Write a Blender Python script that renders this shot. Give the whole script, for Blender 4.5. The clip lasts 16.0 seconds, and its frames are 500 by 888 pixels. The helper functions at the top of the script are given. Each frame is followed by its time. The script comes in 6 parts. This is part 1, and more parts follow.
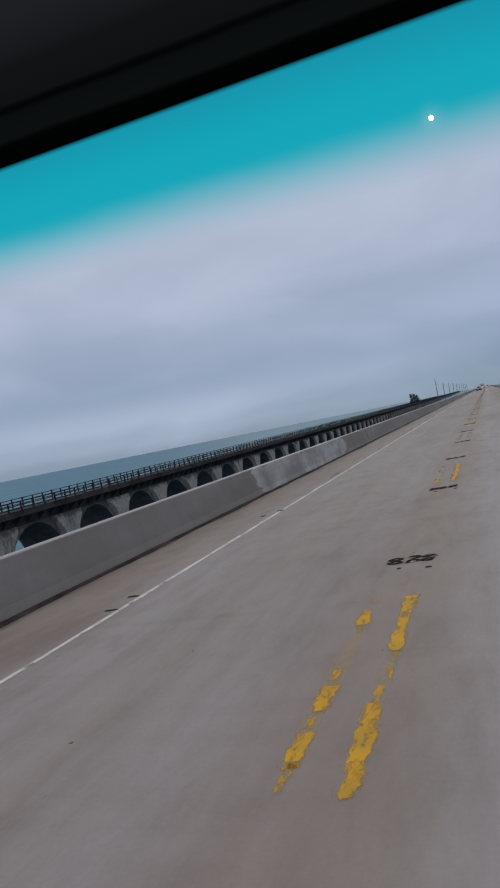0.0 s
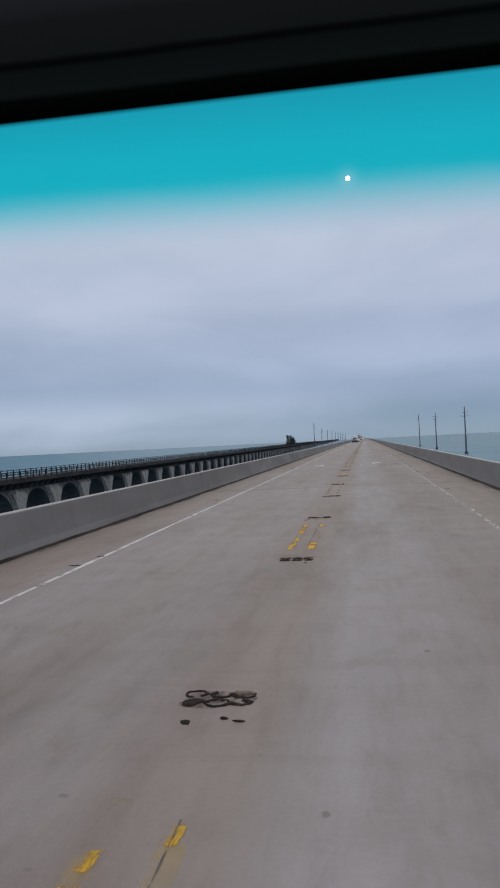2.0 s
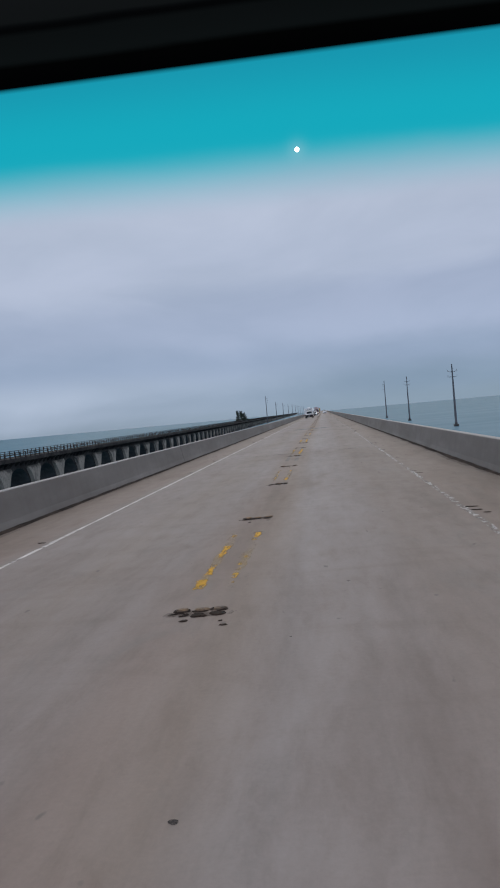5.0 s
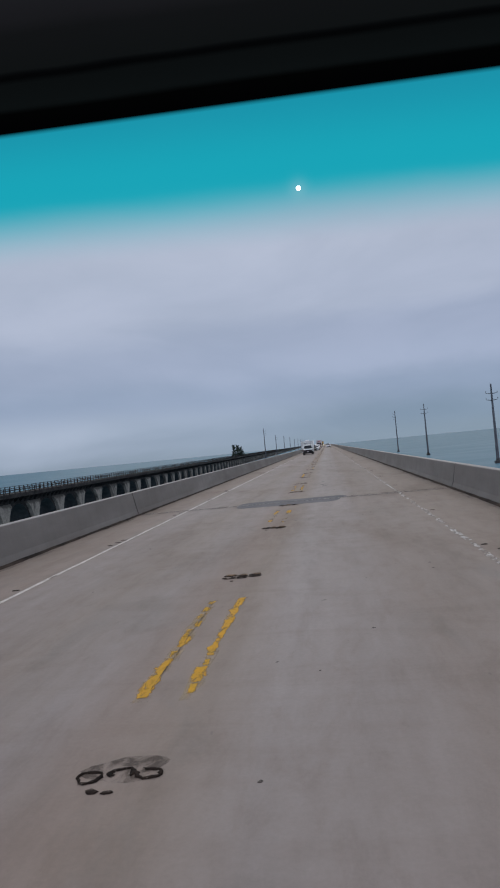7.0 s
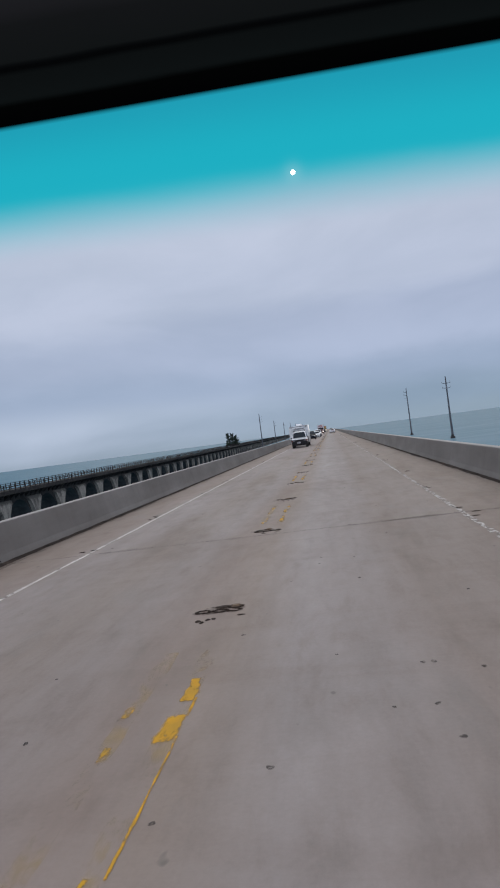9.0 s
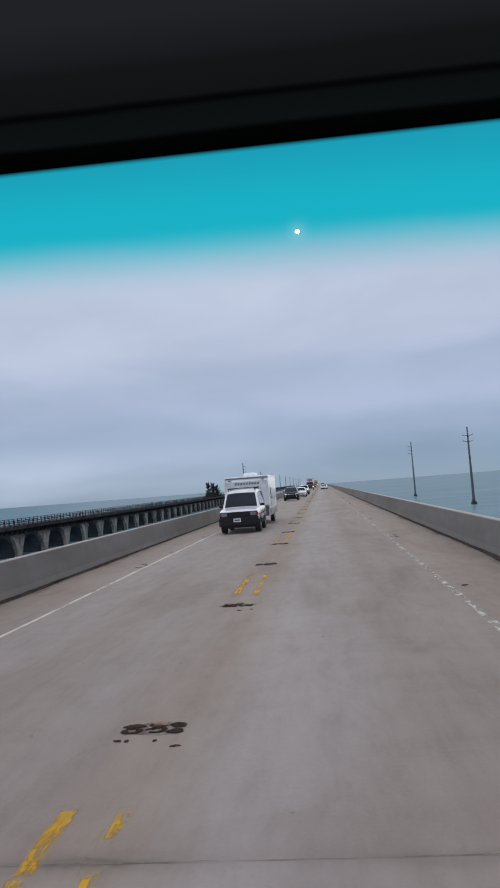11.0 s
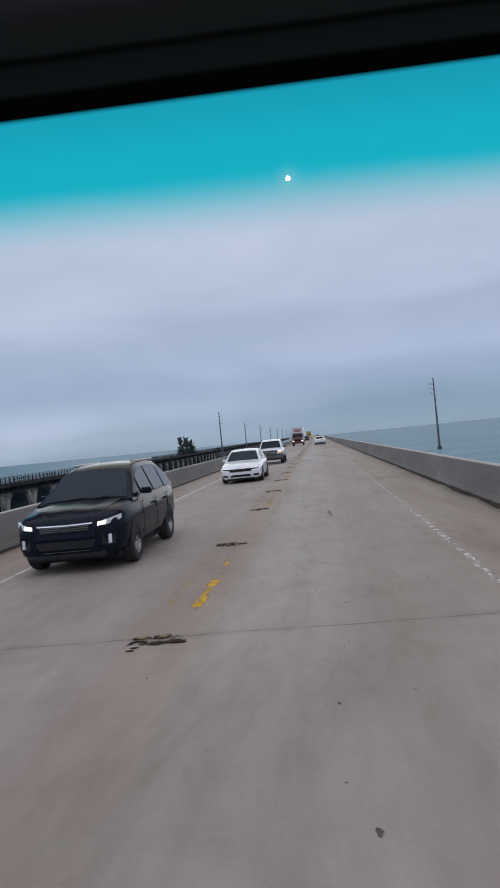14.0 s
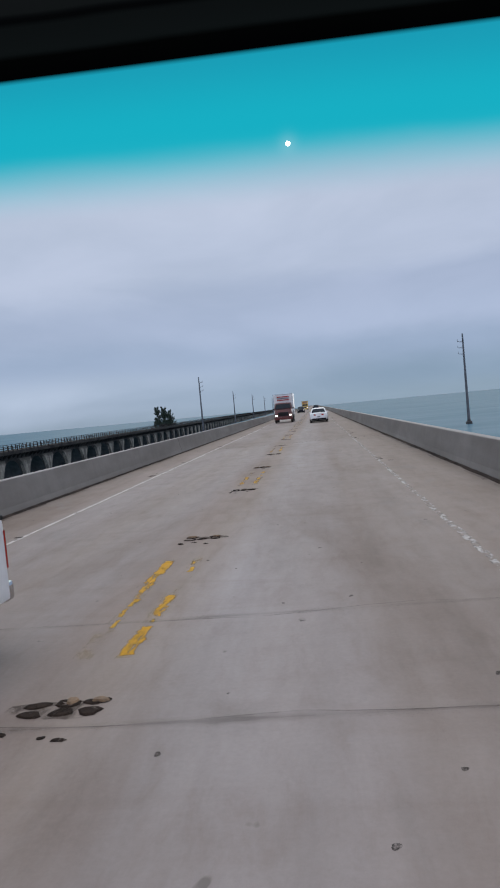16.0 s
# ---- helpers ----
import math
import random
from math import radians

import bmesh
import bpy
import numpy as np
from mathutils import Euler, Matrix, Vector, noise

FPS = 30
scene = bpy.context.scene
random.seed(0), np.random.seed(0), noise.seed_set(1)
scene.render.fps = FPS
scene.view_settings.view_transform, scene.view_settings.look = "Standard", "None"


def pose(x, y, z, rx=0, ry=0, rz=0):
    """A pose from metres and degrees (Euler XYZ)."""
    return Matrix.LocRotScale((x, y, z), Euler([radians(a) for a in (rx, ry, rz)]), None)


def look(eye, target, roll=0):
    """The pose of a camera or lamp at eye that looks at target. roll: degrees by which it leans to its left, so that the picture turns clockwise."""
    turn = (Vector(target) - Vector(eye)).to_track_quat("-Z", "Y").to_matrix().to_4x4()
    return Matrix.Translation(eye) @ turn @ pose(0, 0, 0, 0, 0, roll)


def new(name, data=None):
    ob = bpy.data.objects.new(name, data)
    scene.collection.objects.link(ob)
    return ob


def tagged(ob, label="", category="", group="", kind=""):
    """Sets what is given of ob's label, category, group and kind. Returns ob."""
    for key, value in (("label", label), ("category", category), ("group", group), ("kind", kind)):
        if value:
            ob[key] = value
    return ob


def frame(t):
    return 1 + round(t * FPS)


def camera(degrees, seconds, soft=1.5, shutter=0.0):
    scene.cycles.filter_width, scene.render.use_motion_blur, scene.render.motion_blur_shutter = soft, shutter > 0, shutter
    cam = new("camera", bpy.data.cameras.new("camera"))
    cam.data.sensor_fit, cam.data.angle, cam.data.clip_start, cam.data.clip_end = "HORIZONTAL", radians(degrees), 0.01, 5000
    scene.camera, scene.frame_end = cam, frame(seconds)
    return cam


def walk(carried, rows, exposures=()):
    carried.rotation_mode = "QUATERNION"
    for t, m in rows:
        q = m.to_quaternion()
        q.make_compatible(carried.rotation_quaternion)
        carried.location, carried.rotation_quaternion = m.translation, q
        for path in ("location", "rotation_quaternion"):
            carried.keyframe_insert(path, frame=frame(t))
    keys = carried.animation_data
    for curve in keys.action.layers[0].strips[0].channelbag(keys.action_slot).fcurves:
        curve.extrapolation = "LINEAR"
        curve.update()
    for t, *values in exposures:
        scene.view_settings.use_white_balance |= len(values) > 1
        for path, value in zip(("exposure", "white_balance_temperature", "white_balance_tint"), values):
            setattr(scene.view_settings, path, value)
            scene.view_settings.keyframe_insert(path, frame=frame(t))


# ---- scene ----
# A drive along a long concrete sea bridge beside an older arched bridge, under a misty morning sky.
# y runs along the road, x to its right; the road's surface is z = 0.
import itertools

cam = camera(39.35, 16.0, soft=2.0)
PATH = [
    (0, (-0.324, 3.914, 1.863), (-6.896, 22.800, 1.517), -11.21),
    (0.5, (-0.350, 16.630, 1.901), (-5.509, 35.929, 2.879), -9.22),
    (1, (-0.406, 29.718, 1.921), (-4.087, 49.376, 1.851), -8.22),
    (1.5, (-0.381, 43.122, 1.892), (-3.815, 62.818, 1.375), -3.95),
    (2, (-0.335, 55.917, 1.907), (-3.558, 75.655, 1.877), -2.86),
    (2.5, (-0.291, 68.965, 1.921), (-2.724, 88.813, 2.254), -5.02),
    (3, (-0.326, 81.493, 1.935), (-3.589, 101.225, 1.995), -3.86),
    (5.5, (-0.088, 146.306, 1.913), (-2.091, 166.188, 1.094), -5.33),
    (6, (-0.138, 158.888, 1.950), (-2.303, 178.770, 1.823), -5.82),
    (6.5, (-0.061, 171.587, 1.963), (-1.997, 191.490, 2.286), -6.75),
    (7, (-0.061, 184.631, 1.886), (-2.234, 204.512, 2.072), -5.50),
    (7.5, (-0.024, 197.968, 1.904), (-1.241, 217.906, 2.900), -4.52),
    (8, (-0.090, 210.647, 1.927), (-1.891, 230.559, 2.439), -4.02),
    (8.5, (0.002, 223.396, 1.927), (-1.762, 243.318, 1.750), -6.20),
    (9, (-0.032, 236.207, 1.858), (-2.340, 256.072, 1.700), -7.48),
    (11.5, (0.199, 299.672, 2.020), (-1.689, 319.532, 3.435), -4.09),
    (12, (0.312, 312.993, 1.910), (-1.655, 332.891, 2.392), -6.35),
    (12.5, (0.297, 326.079, 1.913), (-0.611, 346.054, 1.516), -6.15),
    (13, (0.249, 339.014, 1.913), (-1.466, 358.941, 1.873), -6.89),
    (13.5, (0.240, 351.791, 1.983), (-1.236, 371.736, 1.906), -5.08),
    (14, (0.258, 365.111, 1.885), (-1.661, 385.019, 1.796), -5.67),
    (14.5, (0.321, 377.886, 1.956), (-1.700, 397.778, 1.477), -7.21),
    (15, (0.335, 390.412, 1.898), (-1.347, 410.311, 0.809), -7.02),
    (15.5, (0.347, 403.304, 1.904), (-1.462, 423.218, 1.484), -5.60),
    (16, (0.372, 416.196, 1.895), (-1.563, 436.079, 0.943), -5.35),
]
walk(cam, [(t, look(eye, target, roll)) for t, eye, target, roll in PATH],
     [(0.0, -0.10, 6500, 10), (1.0, -0.02, 6520, 10), (2.0, 0.03, 6520, 10), (3.0, 0.03, 6520, 10), (5.5, -0.07, 6500, 10), (7.0, -0.12, 6560, 11), (8.5, 0.06, 6640, 11),
      (11.5, 0.11, 6520, 10.5), (12.5, 0.12, 6520, 10.5), (14.0, 0.07, 6480, 10), (15.5, 0.05, 6480, 10), (16.0, 0.08, 6500, 10)])

# ---------------------------------------------------------------- light
SUN_AZ, SUN_EL = -0.005, 0.351
WATER_Z = -7.5

world = bpy.data.worlds.new("misty_sky")
scene.world = world
world.use_nodes = True
wt = world.node_tree
wt.nodes.clear()


def wnode(kind, **values):
    n = wt.nodes.new(kind)
    for key, v in values.items():
        n.inputs[key].default_value = v
    return n


def wmath(op, a, b=None, c=None, clamp=False):
    n = wt.nodes.new("ShaderNodeMath")
    n.operation, n.use_clamp = op, clamp
    for i, v in enumerate((a, b, c)):
        if v is None:
            continue
        if isinstance(v, (int, float)):
            n.inputs[i].default_value = v
        else:
            wt.links.new(v, n.inputs[i])
    return n.outputs[0]


def wramp(value, stops, mode="EASE"):
    n = wt.nodes.new("ShaderNodeValToRGB")
    n.color_ramp.interpolation = mode
    els = n.color_ramp.elements
    while len(els) < len(stops):
        els.new(0.5)
    for e, (p, col) in zip(els, stops):
        e.position, e.color = p, (*col, 1)
    wt.links.new(value, n.inputs[0])
    return n.outputs[0]


def wmix(fac, a, b, mode="MIX"):
    n = wt.nodes.new("ShaderNodeMix")
    n.data_type, n.blend_type = "RGBA", mode
    for sock, v in ((n.inputs[0], fac), (n.inputs[6], a), (n.inputs[7], b)):
        if isinstance(v, (int, float)):
            sock.default_value = v
        elif isinstance(v, tuple):
            sock.default_value = (*v, 1)
        else:
            wt.links.new(v, sock)
    return n.outputs[2]


coord = wt.nodes.new("ShaderNodeTexCoord").outputs["Generated"]
sep = wt.nodes.new("ShaderNodeSeparateXYZ")
wt.links.new(coord, sep.inputs[0])
dx, dy, dz = sep.outputs
# bearing along the drive, 5.5 degrees to the left of the road
ahead = wmath("MAXIMUM", wmath("ADD", wmath("MULTIPLY", dx, -0.0958), wmath("MULTIPLY", dy, 0.9954)), 0.02)
rise = wmath("DIVIDE", dz, ahead)
# layered mist and cloud
stretch = wt.nodes.new("ShaderNodeMapping")
stretch.inputs["Scale"].default_value = (1.9, 1.9, 5.2)
wt.links.new(coord, stretch.inputs[0])
cloud = wnode("ShaderNodeTexNoise", Scale=2.1, Detail=5.0, Roughness=0.52, Distortion=0.35)
wt.links.new(stretch.outputs[0], cloud.inputs["Vector"])
soft_cloud = wmath("MULTIPLY_ADD", cloud.outputs[0], 0.22, -0.11)
height = wmath("ADD", dz, wmath("MULTIPLY", soft_cloud, 0.16))
over = [(0.60, (0.62, 0.66, 0.78)), (1.0, (0.98, 1.0, 1.06))]
west = wramp(height, [
    (0.0, (0.270, 0.340, 0.425)), (0.02, (0.338, 0.412, 0.520)), (0.045, (0.396, 0.474, 0.596)), (0.085, (0.312, 0.392, 0.528)),
    (0.13, (0.354, 0.424, 0.562)), (0.20, (0.430, 0.492, 0.620)), (0.30, (0.472, 0.532, 0.655))] + over)
east = wramp(height, [
    (0.0, (0.262, 0.345, 0.430)), (0.03, (0.244, 0.330, 0.434)), (0.07, (0.304, 0.385, 0.520)), (0.11, (0.374, 0.446, 0.592)),
    (0.16, (0.360, 0.426, 0.566)), (0.20, (0.416, 0.478, 0.606)), (0.30, (0.460, 0.520, 0.642))] + over)
mist = wmix(wmath("MULTIPLY_ADD", dx, 2.2, 0.75, clamp=True), west, east)
mist = wmix(1.0, mist, wramp(wmath("MULTIPLY_ADD", cloud.outputs[0], 1.0, 0.0), [(0.25, (0.955, 0.975, 0.995)), (0.75, (1.11, 1.105, 1.115))]), "MULTIPLY")
behind = wmath("MULTIPLY_ADD", dy, -1.3, -0.1, clamp=True)
mist = wmix(behind, mist, wmix(1.0, mist, (1.65, 1.62, 1.58), "MULTIPLY"))
# the blue-green shade band of the windscreen, above the mist
clear = wramp(rise, [(0.30, (0.03, 0.46, 0.57)), (0.40, (0.0, 0.40, 0.515)), (0.52, (0.0, 0.305, 0.43))])
front = wmath("SMOOTH_MIN", wmath("MULTIPLY", wmath("SUBTRACT", ahead, 0.35), 4.0, clamp=True), 1.0, 0.1)
band = wramp(wmath("ADD", rise, wmath("MULTIPLY", soft_cloud, 0.12)), [(0.285, (0, 0, 0)), (0.385, (1, 1, 1))])
band = wmath("MULTIPLY", band, wmath("LESS_THAN", rise, 0.9))
sky = wmix(wmath("MULTIPLY", band, front), mist, clear)
# the cab's dark roof edge, which keeps its bearing all along the drive
side = wmath("ADD", wmath("MULTIPLY", dx, 0.9954), wmath("MULTIPLY", dy, 0.0958))
roof_rise = wmath("SUBTRACT", rise, wmath("MULTIPLY", wmath("DIVIDE", side, ahead), 0.036))
roof = wramp(roof_rise, [(0.494, (0, 0, 0)), (0.499, (1, 1, 1))], "LINEAR")
roof = wmath("MULTIPLY", roof, wmath("LESS_THAN", roof_rise, 1.3))
sky = wmix(wmath("MULTIPLY", roof, wmath("GREATER_THAN", ahead, 0.3)), sky, wramp(wmath("ADD", roof_rise, wmath("MULTIPLY", soft_cloud, 0.05)), [(0.505, (0.0005, 0.0006, 0.0008)), (0.528, (0.0007, 0.0009, 0.001)), (0.536, (0.0040, 0.0055, 0.006)), (0.572, (0.0035, 0.0046, 0.005)), (0.577, (0.0012, 0.0015, 0.0018)), (0.584, (0.0013, 0.0016, 0.002)), (0.590, (0.0052, 0.0064, 0.007)), (0.64, (0.0062, 0.0070, 0.008)), (0.66, (0.0095, 0.010, 0.012)), (0.72, (0.014, 0.0145, 0.018))], "LINEAR"))
# the sun's pale disc in the mist
to_sun = Vector((math.sin(SUN_AZ) * math.cos(SUN_EL), math.cos(SUN_AZ) * math.cos(SUN_EL), math.sin(SUN_EL)))
dot = wt.nodes.new("ShaderNodeVectorMath")
dot.operation = "DOT_PRODUCT"
dot.inputs[1].default_value = to_sun
wt.links.new(coord, dot.inputs[0])
disc = wmath("GREATER_THAN", dot.outputs["Value"], math.cos(radians(0.18)))
glow = wmath("POWER", wmath("MAXIMUM", dot.outputs["Value"], 0.0), 14000.0)
sky = wmix(disc, sky, (4.0, 4.0, 4.0))
sky = wmix(wmath("MULTIPLY", glow, 0.08), sky, (1.0, 1.0, 1.0))
back = wnode("ShaderNodeBackground", Strength=1.0)
wt.links.new(sky, back.inputs[0])
wt.links.new(back.outputs[0], wt.nodes.new("ShaderNodeOutputWorld").inputs[0])

sun = new("sun", bpy.data.lights.new("sun", "SUN"))
sun.data.energy, sun.data.angle, sun.data.color = 0.5, radians(50), (1.0, 0.93, 0.84)
sun.matrix_world = look(tuple(to_sun * 100), (0, 0, 0))


# ---------------------------------------------------------------- materials
def material(name):
    m = bpy.data.materials.new(name)
    m.use_nodes = True
    return m, m.node_tree, m.node_tree.nodes["Principled BSDF"]


def nmath(nt, op, a, b=None, clamp=False):
    n = nt.nodes.new("ShaderNodeMath")
    n.operation, n.use_clamp = op, clamp
    for i, v in enumerate((a, b)):
        if v is None:
            continue
        if isinstance(v, (int, float)):
            n.inputs[i].default_value = v
        else:
            nt.links.new(v, n.inputs[i])
    return n.outputs[0]


def nnoise(nt, scale, detail=4.0, rough=0.55, stretch=(1, 1, 1), space="Object", distortion=0.0):
    co = nt.nodes.new("ShaderNodeTexCoord") if space != "World" else nt.nodes.new("ShaderNodeNewGeometry")
    out = co.outputs["Object"] if space == "Object" else co.outputs["Position"] if space == "World" else co.outputs[space]
    mp = nt.nodes.new("ShaderNodeMapping")
    mp.inputs["Scale"].default_value = stretch
    nt.links.new(out, mp.inputs[0])
    n = nt.nodes.new("ShaderNodeTexNoise")
    n.inputs["Scale"].default_value, n.inputs["Detail"].default_value = scale, detail
    n.inputs["Roughness"].default_value, n.inputs["Distortion"].default_value = rough, distortion
    nt.links.new(mp.outputs[0], n.inputs["Vector"])
    return n.outputs[0]


def nramp(nt, value, stops, mode="LINEAR"):
    n = nt.nodes.new("ShaderNodeValToRGB")
    n.color_ramp.interpolation = mode
    els = n.color_ramp.elements
    while len(els) < len(stops):
        els.new(0.5)
    for e, (p, col) in zip(els, stops):
        if isinstance(col, (int, float)):
            col = (col, col, col)
        e.position, e.color = p, (*col, 1)
    nt.links.new(value, n.inputs[0])
    return n.outputs[0]


def nmix(nt, fac, a, b, mode="MIX"):
    n = nt.nodes.new("ShaderNodeMix")
    n.data_type, n.blend_type = "RGBA", mode
    for sock, v in ((n.inputs[0], fac), (n.inputs[6], a), (n.inputs[7], b)):
        if isinstance(v, (int, float)):
            sock.default_value = v
        elif isinstance(v, tuple):
            sock.default_value = (*v, 1)
        else:
            nt.links.new(v, sock)
    return n.outputs[2]


def nbump(nt, bsdf, value, strength=0.3, distance=0.01):
    b = nt.nodes.new("ShaderNodeBump")
    b.inputs["Strength"].default_value, b.inputs["Distance"].default_value = strength, distance
    nt.links.new(value, b.inputs["Height"])
    nt.links.new(b.outputs[0], bsdf.inputs["Normal"])


def grained(name, col_a, col_b, scale=6.0, rough=0.8, metal=0.0, bump=0.2, stretch=(1, 1, 1), coarse=0.6, spread=0.12, coat=0.0):
    """A surface with a fine grain and broad stains between two colours."""
    m, nt, bsdf = material(name)
    fine = nnoise(nt, scale, 6.0, 0.65, stretch)
    broad = nnoise(nt, coarse, 3.0, 0.5, stretch, "World")
    mixed = nmath(nt, "ADD", nmath(nt, "MULTIPLY", fine, 0.5), nmath(nt, "MULTIPLY", broad, 0.5))
    nt.links.new(nramp(nt, mixed, [(0.5 - spread, col_a), (0.5 + spread, col_b)]), bsdf.inputs["Base Color"])
    bsdf.inputs["Roughness"].default_value, bsdf.inputs["Metallic"].default_value = rough, metal
    bsdf.inputs["Coat Weight"].default_value = coat
    if bump:
        nbump(nt, bsdf, fine, bump, 0.006)
    return m


def road_concrete():
    """Worn bridge concrete: pale wheel paths, browner middle and shoulders, streaks along the road, cloudy stains."""
    m, nt, bsdf = material("road_concrete")
    geo = nt.nodes.new("ShaderNodeNewGeometry")
    sp = nt.nodes.new("ShaderNodeSeparateXYZ")
    nt.links.new(geo.outputs["Position"], sp.inputs[0])
    x = sp.outputs[0]
    wobble = nmath(nt, "MULTIPLY", nmath(nt, "SUBTRACT", nnoise(nt, 0.25, 2.0, 0.5, (1, 0.15, 1), "World"), 0.5), 0.7)
    across = nmath(nt, "ADD", x, wobble)
    # (x + 8) / 14 over the deck's width
    pos = nmath(nt, "DIVIDE", nmath(nt, "ADD", across, 8.0), 14.0)
    at = lambda v: (v + 8.0) / 14.0  # noqa: E731
    brown, grey, pale = (0.258, 0.206, 0.180), (0.280, 0.241, 0.225), (0.309, 0.274, 0.262)
    base = nramp(nt, pos, [
        (at(-6.9), (0.225, 0.184, 0.155)), (at(-5.4), brown), (at(-4.9), grey), (at(-4.1), grey), (at(-3.3), (0.269, 0.226, 0.202)), (at(-2.3), grey),
        (at(-1.75), brown), (at(-1.2), (0.269, 0.219, 0.188)), (at(-0.6), pale), (at(0.4), grey), (at(0.85), (0.250, 0.206, 0.183)), (at(1.35), (0.256, 0.213, 0.190)), (at(2.0), (0.262, 0.219, 0.195)),
        (at(2.35), (0.258, 0.209, 0.180)), (at(3.2), (0.245, 0.198, 0.169)), (at(3.9), (0.204, 0.166, 0.140))])
    streak = nnoise(nt, 1.3, 5.0, 0.6, (2.2, 0.16, 1), "World")
    base = nmix(nt, 0.6, base, nramp(nt, streak, [(0.30, 0.84), (0.5, 0.98), (0.72, 1.08)]), "MULTIPLY")
    blotch = nnoise(nt, 0.42, 6.0, 0.62, (1.1, 0.28, 1), "World", 0.5)
    base = nmix(nt, 0.85, base, nramp(nt, blotch, [(0.30, (0.72, 0.67, 0.63)), (0.46, (0.95, 0.94, 0.93)), (0.56, 1.0), (0.70, (1.09, 1.11, 1.14))]), "MULTIPLY")
    smudge = nnoise(nt, 0.9, 5.0, 0.6, (1, 0.45, 1), "World", 1.2)
    base = nmix(nt, nramp(nt, smudge, [(0.56, 0.0), (0.74, 0.55)]), base, (0.215, 0.190, 0.176))
    # bands across the lanes, left by the float
    ripple = nnoise(nt, 1.0, 4.0, 0.55, (0.3, 1.1, 1), "World", 1.6)
    base = nmix(nt, 0.4, base, nramp(nt, ripple, [(0.32, (0.86, 0.83, 0.81)), (0.48, 1.0), (0.70, (1.04, 1.05, 1.06))]), "MULTIPLY")
    # each span was cast on another day
    cast = nt.nodes.new("ShaderNodeObjectInfo").outputs["Random"]
    base = nmix(nt, 0.8, base, nramp(nt, cast, [(0.0, (0.93, 0.915, 0.90)), (1.0, (1.05, 1.06, 1.07))]), "MULTIPLY")
    # darker, browner concrete on the first spans
    far_along = nmath(nt, "DIVIDE", sp.outputs[1], 500.0, True)
    base = nmix(nt, 1.0, base, nramp(nt, far_along, [(0.20, (0.875, 0.865, 0.85)), (0.29, (0.93, 0.92, 0.905)), (0.38, (0.93, 0.92, 0.905)), (0.52, (0.96, 0.955, 0.95)), (0.66, 1.0), (0.76, 1.025)]), "MULTIPLY")
    mottle = nnoise(nt, 3.2, 6.0, 0.7, (1, 0.3, 1), "World", 0.3)
    base = nmix(nt, 0.85, base, nramp(nt, mottle, [(0.30, (0.84, 0.81, 0.79)), (0.48, 0.98), (0.68, (1.07, 1.08, 1.09))]), "MULTIPLY")
    fine = nnoise(nt, 24.0, 6.0, 0.75, (1, 1, 1), "World")
    base = nmix(nt, 0.4, base, nramp(nt, fine, [(0.3, 0.84), (0.7, 1.14)]), "MULTIPLY")
    speck = nnoise(nt, 5.5, 2.0, 0.5, (1, 0.6, 1), "World")
    base = nmix(nt, nramp(nt, speck, [(0.735, 0.0), (0.775, 0.6)]), base, (0.10, 0.085, 0.075))
    nt.links.new(base, bsdf.inputs["Base Color"])
    bsdf.inputs["Roughness"].default_value = 0.74
    bsdf.inputs["Specular IOR Level"].default_value = 0.42
    nbump(nt, bsdf, fine, 0.05, 0.003)
    return m


def barrier_concrete():
    """Cast barrier: grey with its sky-lit top painted paler, damp brown stains and drips at the foot, cloudy form
    marks.
    """
    m, nt, bsdf = material("barrier_concrete")
    fine = nnoise(nt, 30.0, 5.0, 0.7, (1, 1, 1), "World")
    cloud = nnoise(nt, 0.55, 5.0, 0.6, (1, 0.35, 1.5), "World")
    drip = nnoise(nt, 2.2, 5.0, 0.65, (1, 1.0, 0.12), "World")
    base = nramp(nt, cloud, [(0.30, (0.132, 0.118, 0.109)), (0.52, (0.170, 0.156, 0.146)), (0.72, (0.216, 0.202, 0.192))])
    base = nmix(nt, 0.35, base, nramp(nt, drip, [(0.33, 0.78), (0.55, 1.0), (0.75, 1.10)]), "MULTIPLY")
    base = nmix(nt, 0.4, base, nramp(nt, fine, [(0.3, 0.85), (0.7, 1.12)]), "MULTIPLY")
    # a scrubbed pale stretch on the oncoming side; the sky's light painted on the top edge
    geo = nt.nodes.new("ShaderNodeNewGeometry")
    sp = nt.nodes.new("ShaderNodeSeparateXYZ")
    nt.links.new(geo.outputs["Position"], sp.inputs[0])
    rough_edge = nmath(nt, "MULTIPLY", nmath(nt, "SUBTRACT", cloud, 0.5), 9.0)
    along = nmath(nt, "ABSOLUTE", nmath(nt, "SUBTRACT", nmath(nt, "ADD", sp.outputs[1], rough_edge), 29.0))
    scrub = nmath(nt, "MULTIPLY", nmath(nt, "LESS_THAN", along, 6.5), nmath(nt, "LESS_THAN", sp.outputs[0], 0.0))
    scrub = nmath(nt, "MULTIPLY", scrub, nramp(nt, nnoise(nt, 1.1, 5.0, 0.6, (1, 0.6, 1), "World"), [(0.40, 0.1), (0.62, 0.75)]))
    base = nmix(nt, scrub, base, (0.40, 0.395, 0.40))
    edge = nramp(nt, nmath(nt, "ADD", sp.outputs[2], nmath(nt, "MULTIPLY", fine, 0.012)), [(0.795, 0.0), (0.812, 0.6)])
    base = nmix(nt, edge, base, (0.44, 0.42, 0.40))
    nt.links.new(base, bsdf.inputs["Base Color"])
    bsdf.inputs["Roughness"].default_value = 0.85
    nbump(nt, bsdf, fine, 0.25, 0.004)
    return m


